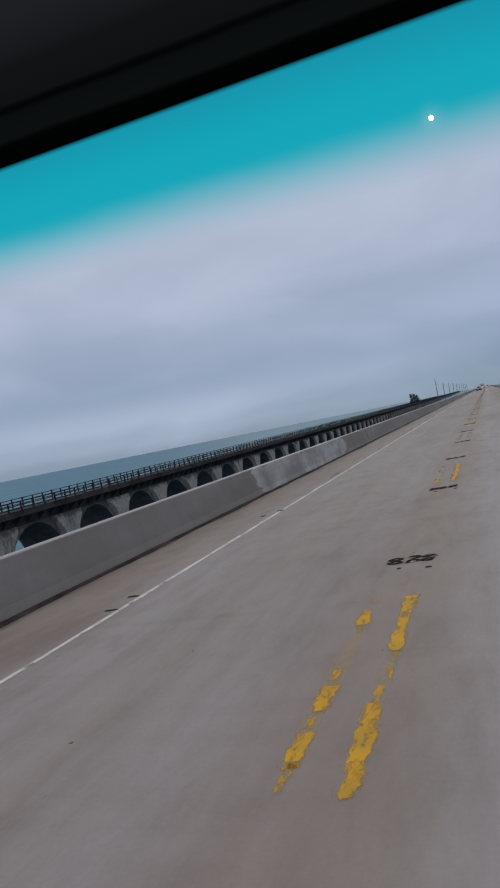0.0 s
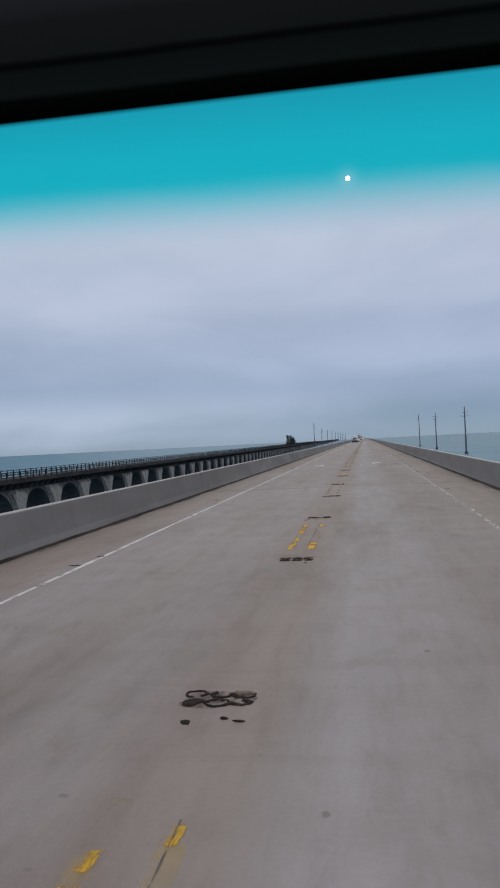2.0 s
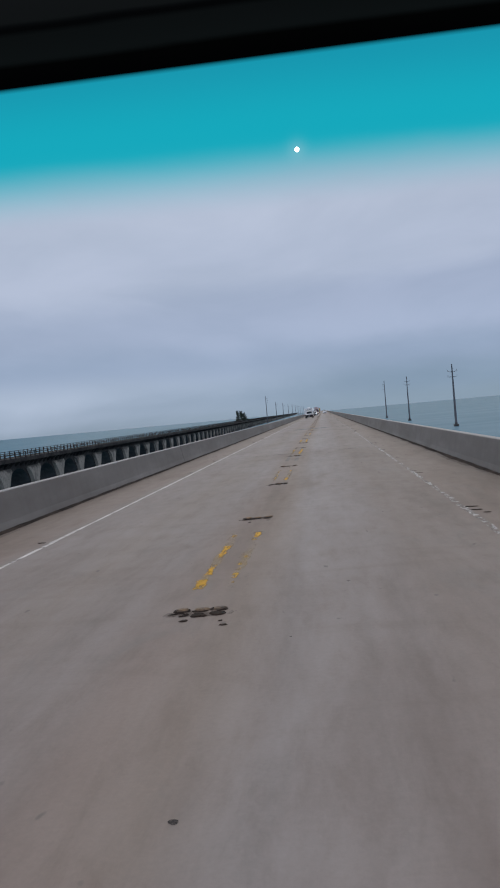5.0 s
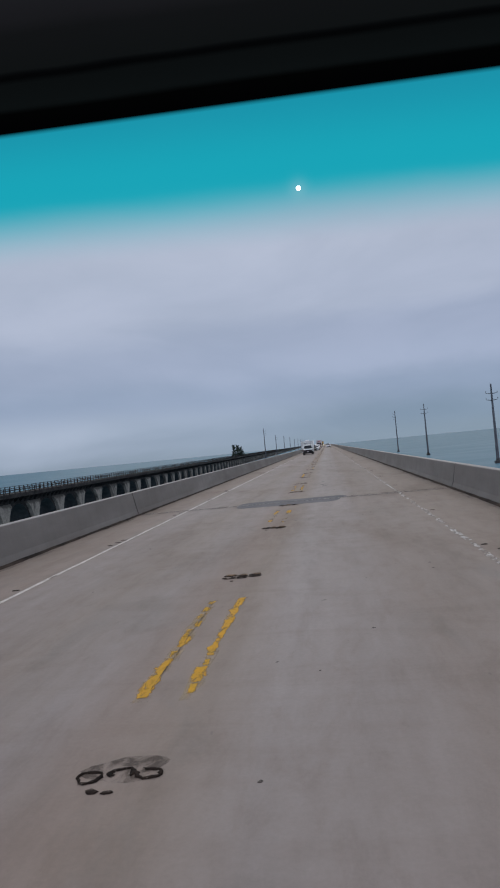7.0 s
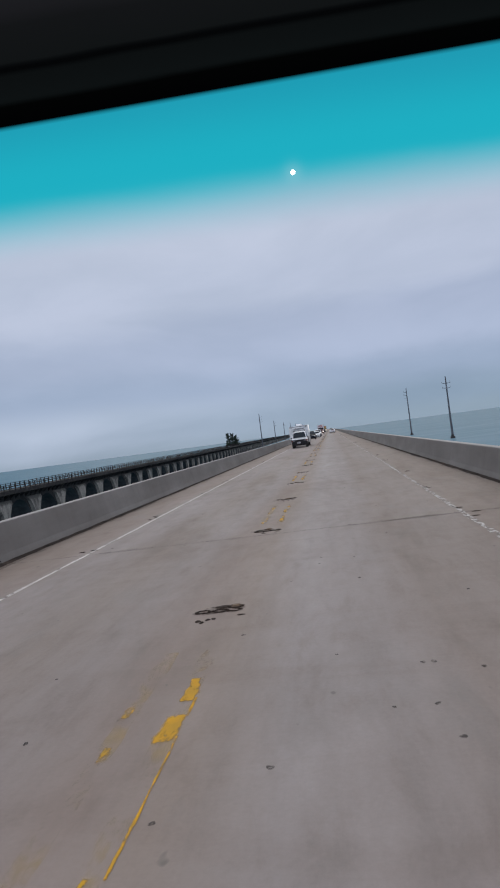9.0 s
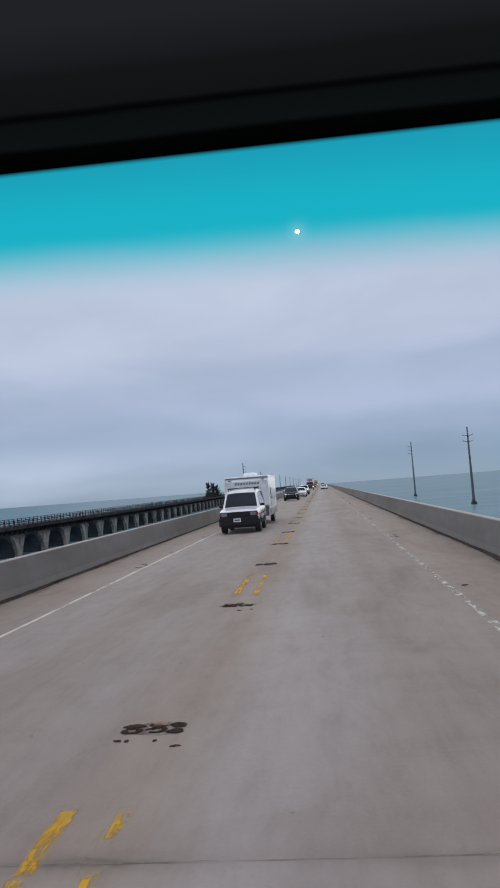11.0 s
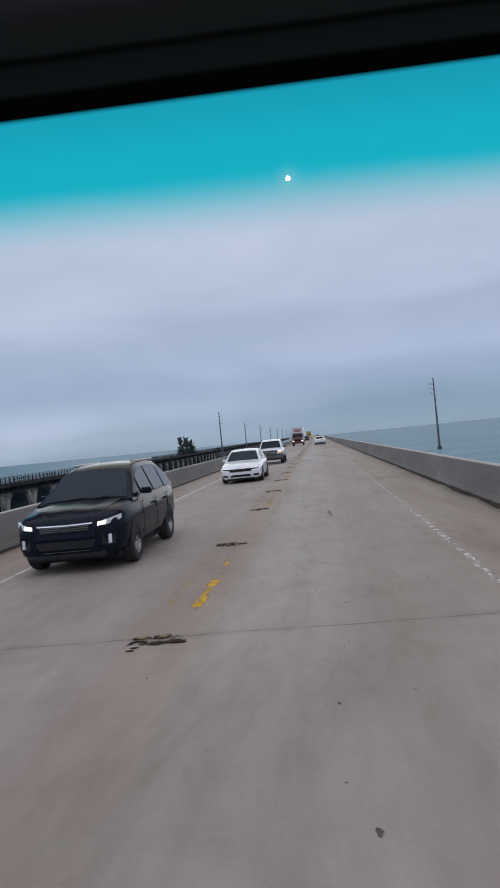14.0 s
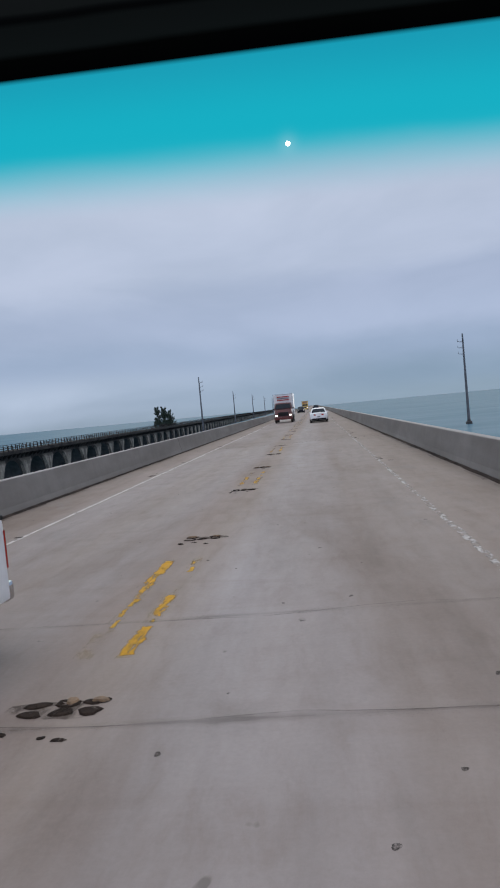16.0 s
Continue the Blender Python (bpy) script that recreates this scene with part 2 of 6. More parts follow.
def worn_paint(name, paint, faded, cover=0.5, scale=7.0, stretch=(1, 0.35, 1), body=0.95, torn=False):
    """Road paint that has flaked off down to the concrete; cover is the share that is left, torn wears the flakes from their rims."""
    m, nt, bsdf = material(name)
    wear = nnoise(nt, scale, 7.0, 0.72, stretch, "World", 0.4)
    if torn:
        rim = nt.nodes.new("ShaderNodeAttribute")
        rim.attribute_name = "rim"
        wear = nmath(nt, "ADD", wear, nmath(nt, "MULTIPLY", rim.outputs["Fac"], 0.26))
    tone = nnoise(nt, 3.0, 4.0, 0.6, (1, 1, 1), "World")
    nt.links.new(nramp(nt, tone, [(0.35, faded), (0.6, paint)]), bsdf.inputs["Base Color"])
    bsdf.inputs["Roughness"].default_value = 0.8
    nt.links.new(nramp(nt, wear, [(cover - (0.07 if torn else 0.05), body), (cover + (0.09 if torn else 0.06), 0.0)]), bsdf.inputs["Alpha"])
    return m


def sea():
    """Hazy grey-green water: mostly its own scattered light, a weak broken reflection of the sky."""
    m, nt, bsdf = material("sea_water")
    swell = nnoise(nt, 0.02, 6.0, 0.6, (1, 2.2, 1), "World")
    chop = nnoise(nt, 0.5, 5.0, 0.6, (1, 1.7, 1), "World")
    nt.nodes.remove(bsdf)
    body, gloss, mix = nt.nodes.new("ShaderNodeBsdfDiffuse"), nt.nodes.new("ShaderNodeBsdfGlossy"), nt.nodes.new("ShaderNodeMixShader")
    nt.links.new(nramp(nt, swell, [(0.3, (0.096, 0.182, 0.236)), (0.7, (0.136, 0.230, 0.284))]), body.inputs["Color"])
    gloss.inputs["Roughness"].default_value = 0.2
    fresnel = nt.nodes.new("ShaderNodeFresnel")
    fresnel.inputs[0].default_value = 1.33
    nt.links.new(nmath(nt, "MULTIPLY", fresnel.outputs[0], 0.12), mix.inputs[0])
    bump = nt.nodes.new("ShaderNodeBump")
    bump.inputs["Strength"].default_value, bump.inputs["Distance"].default_value = 0.6, 0.3
    nt.links.new(chop, bump.inputs["Height"])
    for n in (body, gloss):
        nt.links.new(bump.outputs[0], n.inputs["Normal"])
    nt.links.new(body.outputs[0], mix.inputs[1])
    nt.links.new(gloss.outputs[0], mix.inputs[2])
    nt.links.new(mix.outputs[0], nt.nodes["Material Output"].inputs[0])
    return m


def old_concrete(name, growth=0.0, pale=1.0):
    """Century-old salt-stained concrete: tan and grey faces, black weathering in patches and streaks."""
    m, nt, bsdf = material(name)
    fine = nnoise(nt, 2.5, 6.0, 0.7, (1, 1, 1), "World")
    streak = nnoise(nt, 0.55, 7.0, 0.7, (1, 1, 0.3), "World")
    base = nramp(nt, fine, [(0.3, tuple(pale * c for c in (0.135, 0.120, 0.104))), (0.7, tuple(pale * c for c in (0.27, 0.246, 0.218)))])
    # black growth that runs down from the slab's drip edge
    sp = nt.nodes.new("ShaderNodeSeparateXYZ")
    nt.links.new(nt.nodes.new("ShaderNodeNewGeometry").outputs["Position"], sp.inputs[0])
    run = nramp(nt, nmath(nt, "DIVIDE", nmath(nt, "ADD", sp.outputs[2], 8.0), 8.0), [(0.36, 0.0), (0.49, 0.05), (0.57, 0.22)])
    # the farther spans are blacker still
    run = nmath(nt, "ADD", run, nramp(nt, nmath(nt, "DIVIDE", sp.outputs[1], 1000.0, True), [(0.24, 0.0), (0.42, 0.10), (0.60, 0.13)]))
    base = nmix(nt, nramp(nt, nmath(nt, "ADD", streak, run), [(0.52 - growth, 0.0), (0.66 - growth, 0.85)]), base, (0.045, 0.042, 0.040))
    nt.links.new(base, bsdf.inputs["Base Color"])
    bsdf.inputs["Roughness"].default_value = 0.95
    nbump(nt, bsdf, fine, 0.5, 0.05)
    return m


ROAD = road_concrete()
BARRIER = barrier_concrete()
WHITE_LINE = worn_paint("white_line_paint", (0.64, 0.60, 0.56), (0.46, 0.42, 0.39), 0.595, 7.0)
WHITE_LINE_WORN = worn_paint("worn_white_line_paint", (0.54, 0.51, 0.48), (0.40, 0.37, 0.345), 0.492, 9.0, (1, 0.55, 1))
YELLOW_FILM = worn_paint("thin_yellow_film", (0.58, 0.38, 0.09), (0.46, 0.33, 0.15), 0.46, 2.6, (1, 0.45, 1), 0.24)
YELLOW_FRESH = worn_paint("fresh_yellow_line_paint", (0.60, 0.305, 0.003), (0.44, 0.245, 0.02), 0.565, 11.0, (1, 0.3, 1), torn=True)
YELLOW = worn_paint("yellow_line_paint", (0.58, 0.31, 0.005), (0.42, 0.25, 0.03), 0.508, 11.0, (1, 0.35, 1), torn=True)
YELLOW_WORN = worn_paint("worn_yellow_line_paint", (0.56, 0.31, 0.01), (0.40, 0.27, 0.08), 0.465, 10.0, (1, 0.4, 1), torn=True)
GROOVE = worn_paint("open_groove", (0.045, 0.038, 0.033), (0.10, 0.085, 0.075), 0.53, 7.0, (1, 0.5, 1), 0.9)
OLD_SCAR = worn_paint("scar_of_an_old_line", (0.46, 0.42, 0.38), (0.38, 0.345, 0.31), 0.62, 2.4, (1, 0.3, 1), 0.46)
BITUMEN = grained("bitumen", (0.009, 0.006, 0.005), (0.038, 0.026, 0.020), 14.0, 0.95, bump=0.8)
BITUMEN.node_tree.nodes["Principled BSDF"].inputs["Specular IOR Level"].default_value = 0.15
flake = nnoise(BITUMEN.node_tree, 13.0, 6.0, 0.7, (1, 0.8, 1), "World", 0.5)
BITUMEN.node_tree.links.new(nramp(BITUMEN.node_tree, flake, [(0.53, 1.0), (0.68, 0.15)]), BITUMEN.node_tree.nodes["Principled BSDF"].inputs["Alpha"])
TAR_FILM = grained("smeared_tar", (0.055, 0.042, 0.034), (0.13, 0.10, 0.08), 12.0, 0.95, bump=0.1)
flake = nnoise(TAR_FILM.node_tree, 6.0, 6.0, 0.7, (1, 0.7, 1), "World", 0.8)
TAR_FILM.node_tree.links.new(nramp(TAR_FILM.node_tree, flake, [(0.42, 0.55), (0.58, 0.0)]), TAR_FILM.node_tree.nodes["Principled BSDF"].inputs["Alpha"])
SPALL = grained("spalled_hole", (0.026, 0.021, 0.019), (0.105, 0.088, 0.077), 20.0, 0.97, bump=0.6)
flake = nnoise(SPALL.node_tree, 26.0, 5.0, 0.7, (1, 1, 1), "World", 0.5)
SPALL.node_tree.links.new(nramp(SPALL.node_tree, flake, [(0.46, 0.95), (0.62, 0.1)]), SPALL.node_tree.nodes["Principled BSDF"].inputs["Alpha"])
DIRT = grained("gutter_dirt", (0.012, 0.009, 0.008), (0.060, 0.044, 0.037), 3.0, 0.97, bump=0.5, coarse=0.9)
DIRT.node_tree.nodes["Principled BSDF"].inputs["Specular IOR Level"].default_value = 0.15
SMEAR = grained("sand_smear", (0.055, 0.040, 0.032), (0.13, 0.10, 0.08), 4.0, 0.97, bump=0.1)
patchy = nnoise(SMEAR.node_tree, 1.4, 6.0, 0.65, (1, 0.5, 1), "World", 0.6)
SMEAR.node_tree.links.new(nramp(SMEAR.node_tree, patchy, [(0.42, 0.0), (0.70, 0.42)]), SMEAR.node_tree.nodes["Principled BSDF"].inputs["Alpha"])
SEALANT = grained("joint_sealant", (0.10, 0.084, 0.076), (0.23, 0.195, 0.172), 2.0, 0.95)
gaps = nnoise(SEALANT.node_tree, 1.6, 6.0, 0.7, (1, 1, 1), "World", 0.5)
SEALANT.node_tree.links.new(nramp(SEALANT.node_tree, gaps, [(0.42, 0.75), (0.60, 0.05)]), SEALANT.node_tree.nodes["Principled BSDF"].inputs["Alpha"])
MORTAR = grained("repair_mortar", (0.090, 0.088, 0.096), (0.150, 0.145, 0.152), 5.0, 0.85, bump=0.15)
TOOTH_STEEL = grained("worn_tooth_steel", (0.26, 0.25, 0.24), (0.50, 0.49, 0.48), 9.0, 0.45, 0.5, 0.1)
DARK_GAP = grained("open_joint", (0.010, 0.010, 0.011), (0.03, 0.03, 0.032), 9.0, 0.9, bump=0.0)
SEA = sea()
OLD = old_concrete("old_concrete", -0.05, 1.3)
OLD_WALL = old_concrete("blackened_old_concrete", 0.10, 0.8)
# arch undersides: the shade inside the arches is put into this dark colour
SOFFIT = grained("shaded_soffit", (0.040, 0.047, 0.050), (0.085, 0.092, 0.094), 1.2, 0.95, bump=0.4, coarse=0.25)
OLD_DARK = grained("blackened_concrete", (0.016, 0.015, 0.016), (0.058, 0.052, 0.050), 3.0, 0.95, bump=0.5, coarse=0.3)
RUST_RAIL = grained("rusted_rail", (0.014, 0.013, 0.014), (0.040, 0.035, 0.034), 5.0, 0.9)
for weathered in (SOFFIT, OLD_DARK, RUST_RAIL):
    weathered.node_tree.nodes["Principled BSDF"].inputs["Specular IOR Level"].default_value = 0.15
POLE = grained("weathered_steel_pole", (0.060, 0.066, 0.080), (0.105, 0.112, 0.130), 3.0, 0.7, bump=0.1)
POLE_BASE = grained("pile_cap", (0.02, 0.02, 0.022), (0.06, 0.06, 0.062), 4.0, 0.9)
INSULATOR = grained("insulator", (0.07, 0.07, 0.075), (0.13, 0.13, 0.135), 8.0, 0.4, bump=0.0)
BARK = grained("bark", (0.045, 0.036, 0.030), (0.11, 0.09, 0.075), 6.0, 0.95)
LEAF = grained("dark_foliage", (0.014, 0.027, 0.023), (0.042, 0.064, 0.050), 1.2, 0.85, bump=0.0)
SCRUB = grained("scrub", (0.025, 0.036, 0.026), (0.060, 0.075, 0.050), 0.6, 0.9, bump=0.0)
SAND = grained("island_ground", (0.10, 0.095, 0.075), (0.19, 0.175, 0.14), 0.5, 0.95)


# ---------------------------------------------------------------- building helpers
def mesh_of(name, bm, mat, smooth=False):
    me = bpy.data.meshes.new(name)
    bm.normal_update()
    bm.to_mesh(me)
    bm.free()
    for m in mat if isinstance(mat, (list, tuple)) else (mat,):
        me.materials.append(m)
    if smooth:
        me.polygons.foreach_set("use_smooth", [True] * len(me.polygons))
        me.set_sharp_from_angle(angle=radians(38))
    return me


def part(name, bm, mat, parent, label="", smooth=False, at=None):
    """One mesh object under a thing or a part; bm may be a mesh that is shared."""
    me = bm if isinstance(bm, bpy.types.Mesh) else mesh_of(name, bm, mat, smooth)
    ob = new(name, me)
    ob.parent = parent
    if at is not None:
        ob.matrix_basis = at
    if label:
        tagged(ob, label)
    return ob


def thing(name, label, category, group="", kind="", at=None):
    ob = new(name)
    ob.empty_display_size = 0.3
    if at is not None:
        ob.matrix_basis = at
    return tagged(ob, label, category, group, kind)


def box(bm, x0, x1, y0, y1, z0, z1, bevel=0.0):
    m = Matrix.Translation(((x0 + x1) / 2, (y0 + y1) / 2, (z0 + z1) / 2)) @ Matrix.Diagonal((x1 - x0, y1 - y0, z1 - z0, 1))
    made = bmesh.ops.create_cube(bm, size=1.0, matrix=m)
    if bevel:
        edges = list({e for v in made["verts"] for e in v.link_edges})
        bmesh.ops.bevel(bm, geom=edges, offset=bevel, segments=2, affect="EDGES", profile=0.6)
    return bm


def rod(bm, a, b, r0, r1=None, sides=8):
    """A tapered bar from a to b."""
    a, b = Vector(a), Vector(b)
    r1 = r0 if r1 is None else r1
    m = Matrix.Translation((a + b) / 2) @ (b - a).to_track_quat("Z", "Y").to_matrix().to_4x4()
    bmesh.ops.create_cone(bm, cap_ends=True, segments=sides, radius1=r0, radius2=r1, depth=(b - a).length, matrix=m)
    return bm


def extruded(bm, outline, y0, y1, caps=True):
    """A closed outline of (x, z) drawn out along y."""
    a = [bm.verts.new((x, y0, z)) for x, z in outline]
    b = [bm.verts.new((x, y1, z)) for x, z in outline]
    n = len(outline)
    for i in range(n):
        bm.faces.new((a[i], a[(i + 1) % n], b[(i + 1) % n], b[i]))
    if caps:
        bm.faces.new(a[::-1])
        bm.faces.new(b)
    bmesh.ops.recalc_face_normals(bm, faces=bm.faces[:])
    return bm


def blob(bm, x, y, z, rx, ry, thick, rng, sides=11, turn=0.0):
    """A flat irregular lump lying on the road."""
    pts = []
    p, q = rng.uniform(0, 6.28), rng.uniform(0, 6.28)
    for i in range(sides):
        a = 2 * math.pi * i / sides
        r = 1 + 0.17 * math.sin(2 * a + p) + 0.11 * math.sin(3 * a + q) + rng.uniform(-0.08, 0.08)
        u, v = rx * r * math.cos(a), ry * r * math.sin(a)
        pts.append((x + u * math.cos(turn) - v * math.sin(turn), y + u * math.sin(turn) + v * math.cos(turn)))
    low = [bm.verts.new((u, v, z)) for u, v in pts]
    high = [bm.verts.new((x + (u - x) * 0.8, y + (v - y) * 0.8, z + thick)) for u, v in pts]
    for i in range(sides):
        j = (i + 1) % sides
        bm.faces.new((low[i], low[j], high[j], high[i]))
    bm.faces.new(high)


# ---------------------------------------------------------------- the sea
bm = bmesh.new()
bmesh.ops.create_grid(bm, x_segments=8, y_segments=8, size=4600)
water = new("water", mesh_of("water", bm, SEA))
water.location = (0, 300, WATER_Z)
tagged(water, "calm grey-green sea water under mist", "water", kind="structure")

# ---------------------------------------------------------------- the bridge
LEFT_FOOT, RIGHT_FOOT = -6.82, 3.94
CENTRE, LEFT_LINE, RIGHT_LINE = -1.505, -5.06, 2.177
PATCH = 6.096
# the spans' ends along the road
JOINTS = [-81.0, -39.9, 1.3, 42.5, 83.7, 125.0, 166.2, 208.6, 249.4, 290.5, 331.6, 372.0, 411.7] + [452.8 + 41.15 * i for i in range(40)]
MAIN_JOINT = 208.6

road = tagged(new("road"), "long straight two-lane concrete bridge deck with worn stains", "road", kind="structure")
for a, b in zip(JOINTS, JOINTS[1:]):
    bm = bmesh.new()
    gap = 0.0006
    extruded(bm, [(LEFT_FOOT - 0.42, 0), (RIGHT_FOOT + 0.42, 0), (RIGHT_FOOT + 0.42, -0.25), (RIGHT_FOOT - 2.4, -0.55), (1.2, -2.1),
                  (-4.1, -2.1), (LEFT_FOOT + 2.4, -0.55), (LEFT_FOOT - 0.42, -0.25)], a + gap, b - gap)
    part("deck_span", bm, ROAD, road)

# piers that carry the deck out of the water
bm = bmesh.new()
box(bm, -4.6, -3.4, -0.8, 0.8, WATER_Z - 1, -2.1, 0.12)
box(bm, 0.5, 1.7, -0.8, 0.8, WATER_Z - 1, -2.1, 0.12)
box(bm, -4.8, 1.9, -1.0, 1.0, -2.7, -2.1, 0.1)
pier_mesh = mesh_of("pier", bm, BARRIER)
for y in JOINTS[1:]:
    part("pier", pier_mesh, None, road, at=pose(0, y, 0))


def barrier_outline(foot, side):
    """A safety-shaped barrier; side is the way from the road outwards."""
    prof = [(0, 0.004), (0.0, 0.05), (0.05, 0.18), (0.175, 0.785), (0.20, 0.81), (0.36, 0.81), (0.385, 0.785), (0.40, -0.24), (0.30, -0.25)]
    return [(foot + side * u, z) for u, z in prof]


for foot, side, name, lab in ((LEFT_FOOT, -1, "barrier_1", "stained grey concrete safety barrier along the oncoming lane"),
                              (RIGHT_FOOT, 1, "barrier_2", "stained grey concrete safety barrier along the shoulder")):
    wall = tagged(new(name), lab, "barrier", kind="structure")
    for a, b in zip(JOINTS, JOINTS[1:]):
        gap0 = 0.06 if a == MAIN_JOINT else 0.03
        gap1 = 0.06 if b == MAIN_JOINT else 0.02
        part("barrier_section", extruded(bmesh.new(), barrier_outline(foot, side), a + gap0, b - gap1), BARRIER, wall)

# dirt gathered along the barriers' feet; the dark strip also paints their shade line
rng = random.Random(3)
for foot, side, name in ((LEFT_FOOT, 1, "gutter_dirt_1"), (RIGHT_FOOT, -1, "gutter_dirt_2")):
    for reach, mat, label in ((0.125, DIRT, "dark dirt, sand and painted shade along the foot of the barrier"), (0.24, SMEAR, "thin brown smear of washed-out sand beside the barrier")):
        bm = bmesh.new()
        y, row = -20.0, []
        while y < 900:
            w = reach * (0.65 + 1.1 * abs(noise.noise((y * 0.22, foot, reach))) + rng.uniform(-0.10, 0.14))
            lift = 0.036 + rng.uniform(0, 0.014) if mat is DIRT else 0.0022
            row.append((bm.verts.new((foot - side * 0.012, y, lift)), bm.verts.new((foot + side * w, y, 0.003 if mat is DIRT else 0.0022))))
            y += rng.uniform(0.2, 0.6) if y < 450 else 3.0
        for (a, b), (c, d) in zip(row, row[1:]):
            bm.faces.new((a, b, d, c) if side < 0 else (a, c, d, b))
        bmesh.ops.recalc_face_normals(bm, faces=bm.faces[:])
        tagged(new(name, mesh_of(name, bm, mat)), label, "dirt", kind="stuff")


# ---------------------------------------------------------------- road paint
def strip(bm, x, half, y0, y1, rng, step=0.6, rag=0.012, z=0.004):
    """A painted stripe with uneven edges."""
    n = max(2, int((y1 - y0) / step))
    row = []
    for i in range(n + 1):
        y = y0 + (y1 - y0) * i / n
        row.append((bm.verts.new((x - half + rng.uniform(-rag, rag), y, z)), bm.verts.new((x + half + rng.uniform(-rag, rag), y, z))))
    for (a, b), (c, d) in zip(row, row[1:]):
        bm.faces.new((a, b, d, c))


def scrap(bm, x, half, y0, y1, rng, z=0.004):
    """A flake of paint whose edges wander in and out, each on its own; its rim is marked, so that it wears from there."""
    rim = bm.verts.layers.float.get("rim") or bm.verts.layers.float.new("rim")
    n = max(5, int((y1 - y0) / 0.035))
    left, right = half * rng.uniform(0.6, 1.0), half * rng.uniform(0.6, 1.0)
    row = []
    for i in range(n + 1):
        left = min(half * 1.25, max(half * 0.45, left + half * rng.uniform(-0.26, 0.32)))
        right = min(half * 1.25, max(half * 0.45, right + half * rng.uniform(-0.26, 0.32)))
        y = y0 - 0.02 + (y1 - y0 + 0.04) * i / n
        line = [bm.verts.new((x + u, y + rng.uniform(-0.008, 0.008), z)) for u in (-left, -left * 0.55, right * 0.55, right)]
        for k, v in enumerate(line):
            v[rim] = 1.0 if k in (0, 3) or i in (0, n) else 0.0
        row.append(line)
    for a, b in zip(row, row[1:]):
        for k in range(3):
            bm.faces.new((a[k], a[k + 1], b[k + 1], b[k]))


rng = random.Random(11)
bm = bmesh.new()
y = -30.0
while y < 1500:
    long = rng.uniform(9, 26)
    strip(bm, LEFT_LINE, 0.038, y, y + long, rng, 0.7 if y < 450 else 4)
    y += long + rng.choice((0.0, 0.0, 0.02, 0.05))
tagged(new("edge_line_1", mesh_of("edge_line", bm, WHITE_LINE)), "thin worn white edge line along the oncoming lane", "road line", kind="structure")
bm = bmesh.new()
y = -30.0
while y < 1500:
    long = rng.uniform(0.5, 2.6)
    strip(bm, RIGHT_LINE, 0.048, y, y + long, rng, 0.25 if y < 450 else 2, 0.02)
    y += long + rng.choice((0.03, 0.06, 0.1, 0.25))
tagged(new("edge_line_2", mesh_of("edge_line", bm, WHITE_LINE_WORN)), "flaking white edge line along the shoulder", "road line", kind="structure")

# what is left of each pair of dashes, left and right, in tenths from the near end: # whole, > right edge alone, + patchy, - nearly gone, . bare
WORN = {1: ("+#+#+..+#.", "###+++####"), 3: ("#+.+..-..-", "#########+"), 5: ("...-+...+-", "..-.+.+-+."), 7: ("#######+#.", "##########"),
        9: ("+.++#+##+.", "-........+"), 11: ("##+#..#++#", "##.......#"), 13: ("..-.-...-.", "-..-.-...."), 25: ("+++-++.+++", "##-+....+."),
        27: ("-++-++++##", "##########"), 29: ("+##+######", "##########"), 31: ("###+#+++++", "+#+#######"), 33: (".#..-.+##.", "+.-...-##."),
        35: ("#>>>>-.##.", "#++####.+-"), 37: ("##########", "+-+-..+-.-"), 39: ("....+.+-..", "+>>>>#>#.."), 41: ("+-+..+.-+-", "+#+-.++.+-"),
        51: ("###+-+.-+-", "##########"), 53: ("-.........", "..++##.-.."), 55: ("+#+++..+++", "#++##..###"), 57: ("......##..", "..##+#...."),
        59: (".-.+....-.", "##########"), 61: (".-..-.....", "-##+#..-+."), 63: ("+.........", "#..+..-.+."), 65: (".-.....-+.", "##++++####"),
        67: (".........-", "......-##-"), 69: ("..+++#####", "##-##-..++")}
# dashes along which an open groove runs
GROOVED = {3: (-0.085,), 5: (-0.04, -0.295), 9: (-0.01,), 11: (-0.085,), 13: (0.0,), 25: (0.06,), 31: (-0.35,), 35: (-0.285,), 65: (-0.06,)}
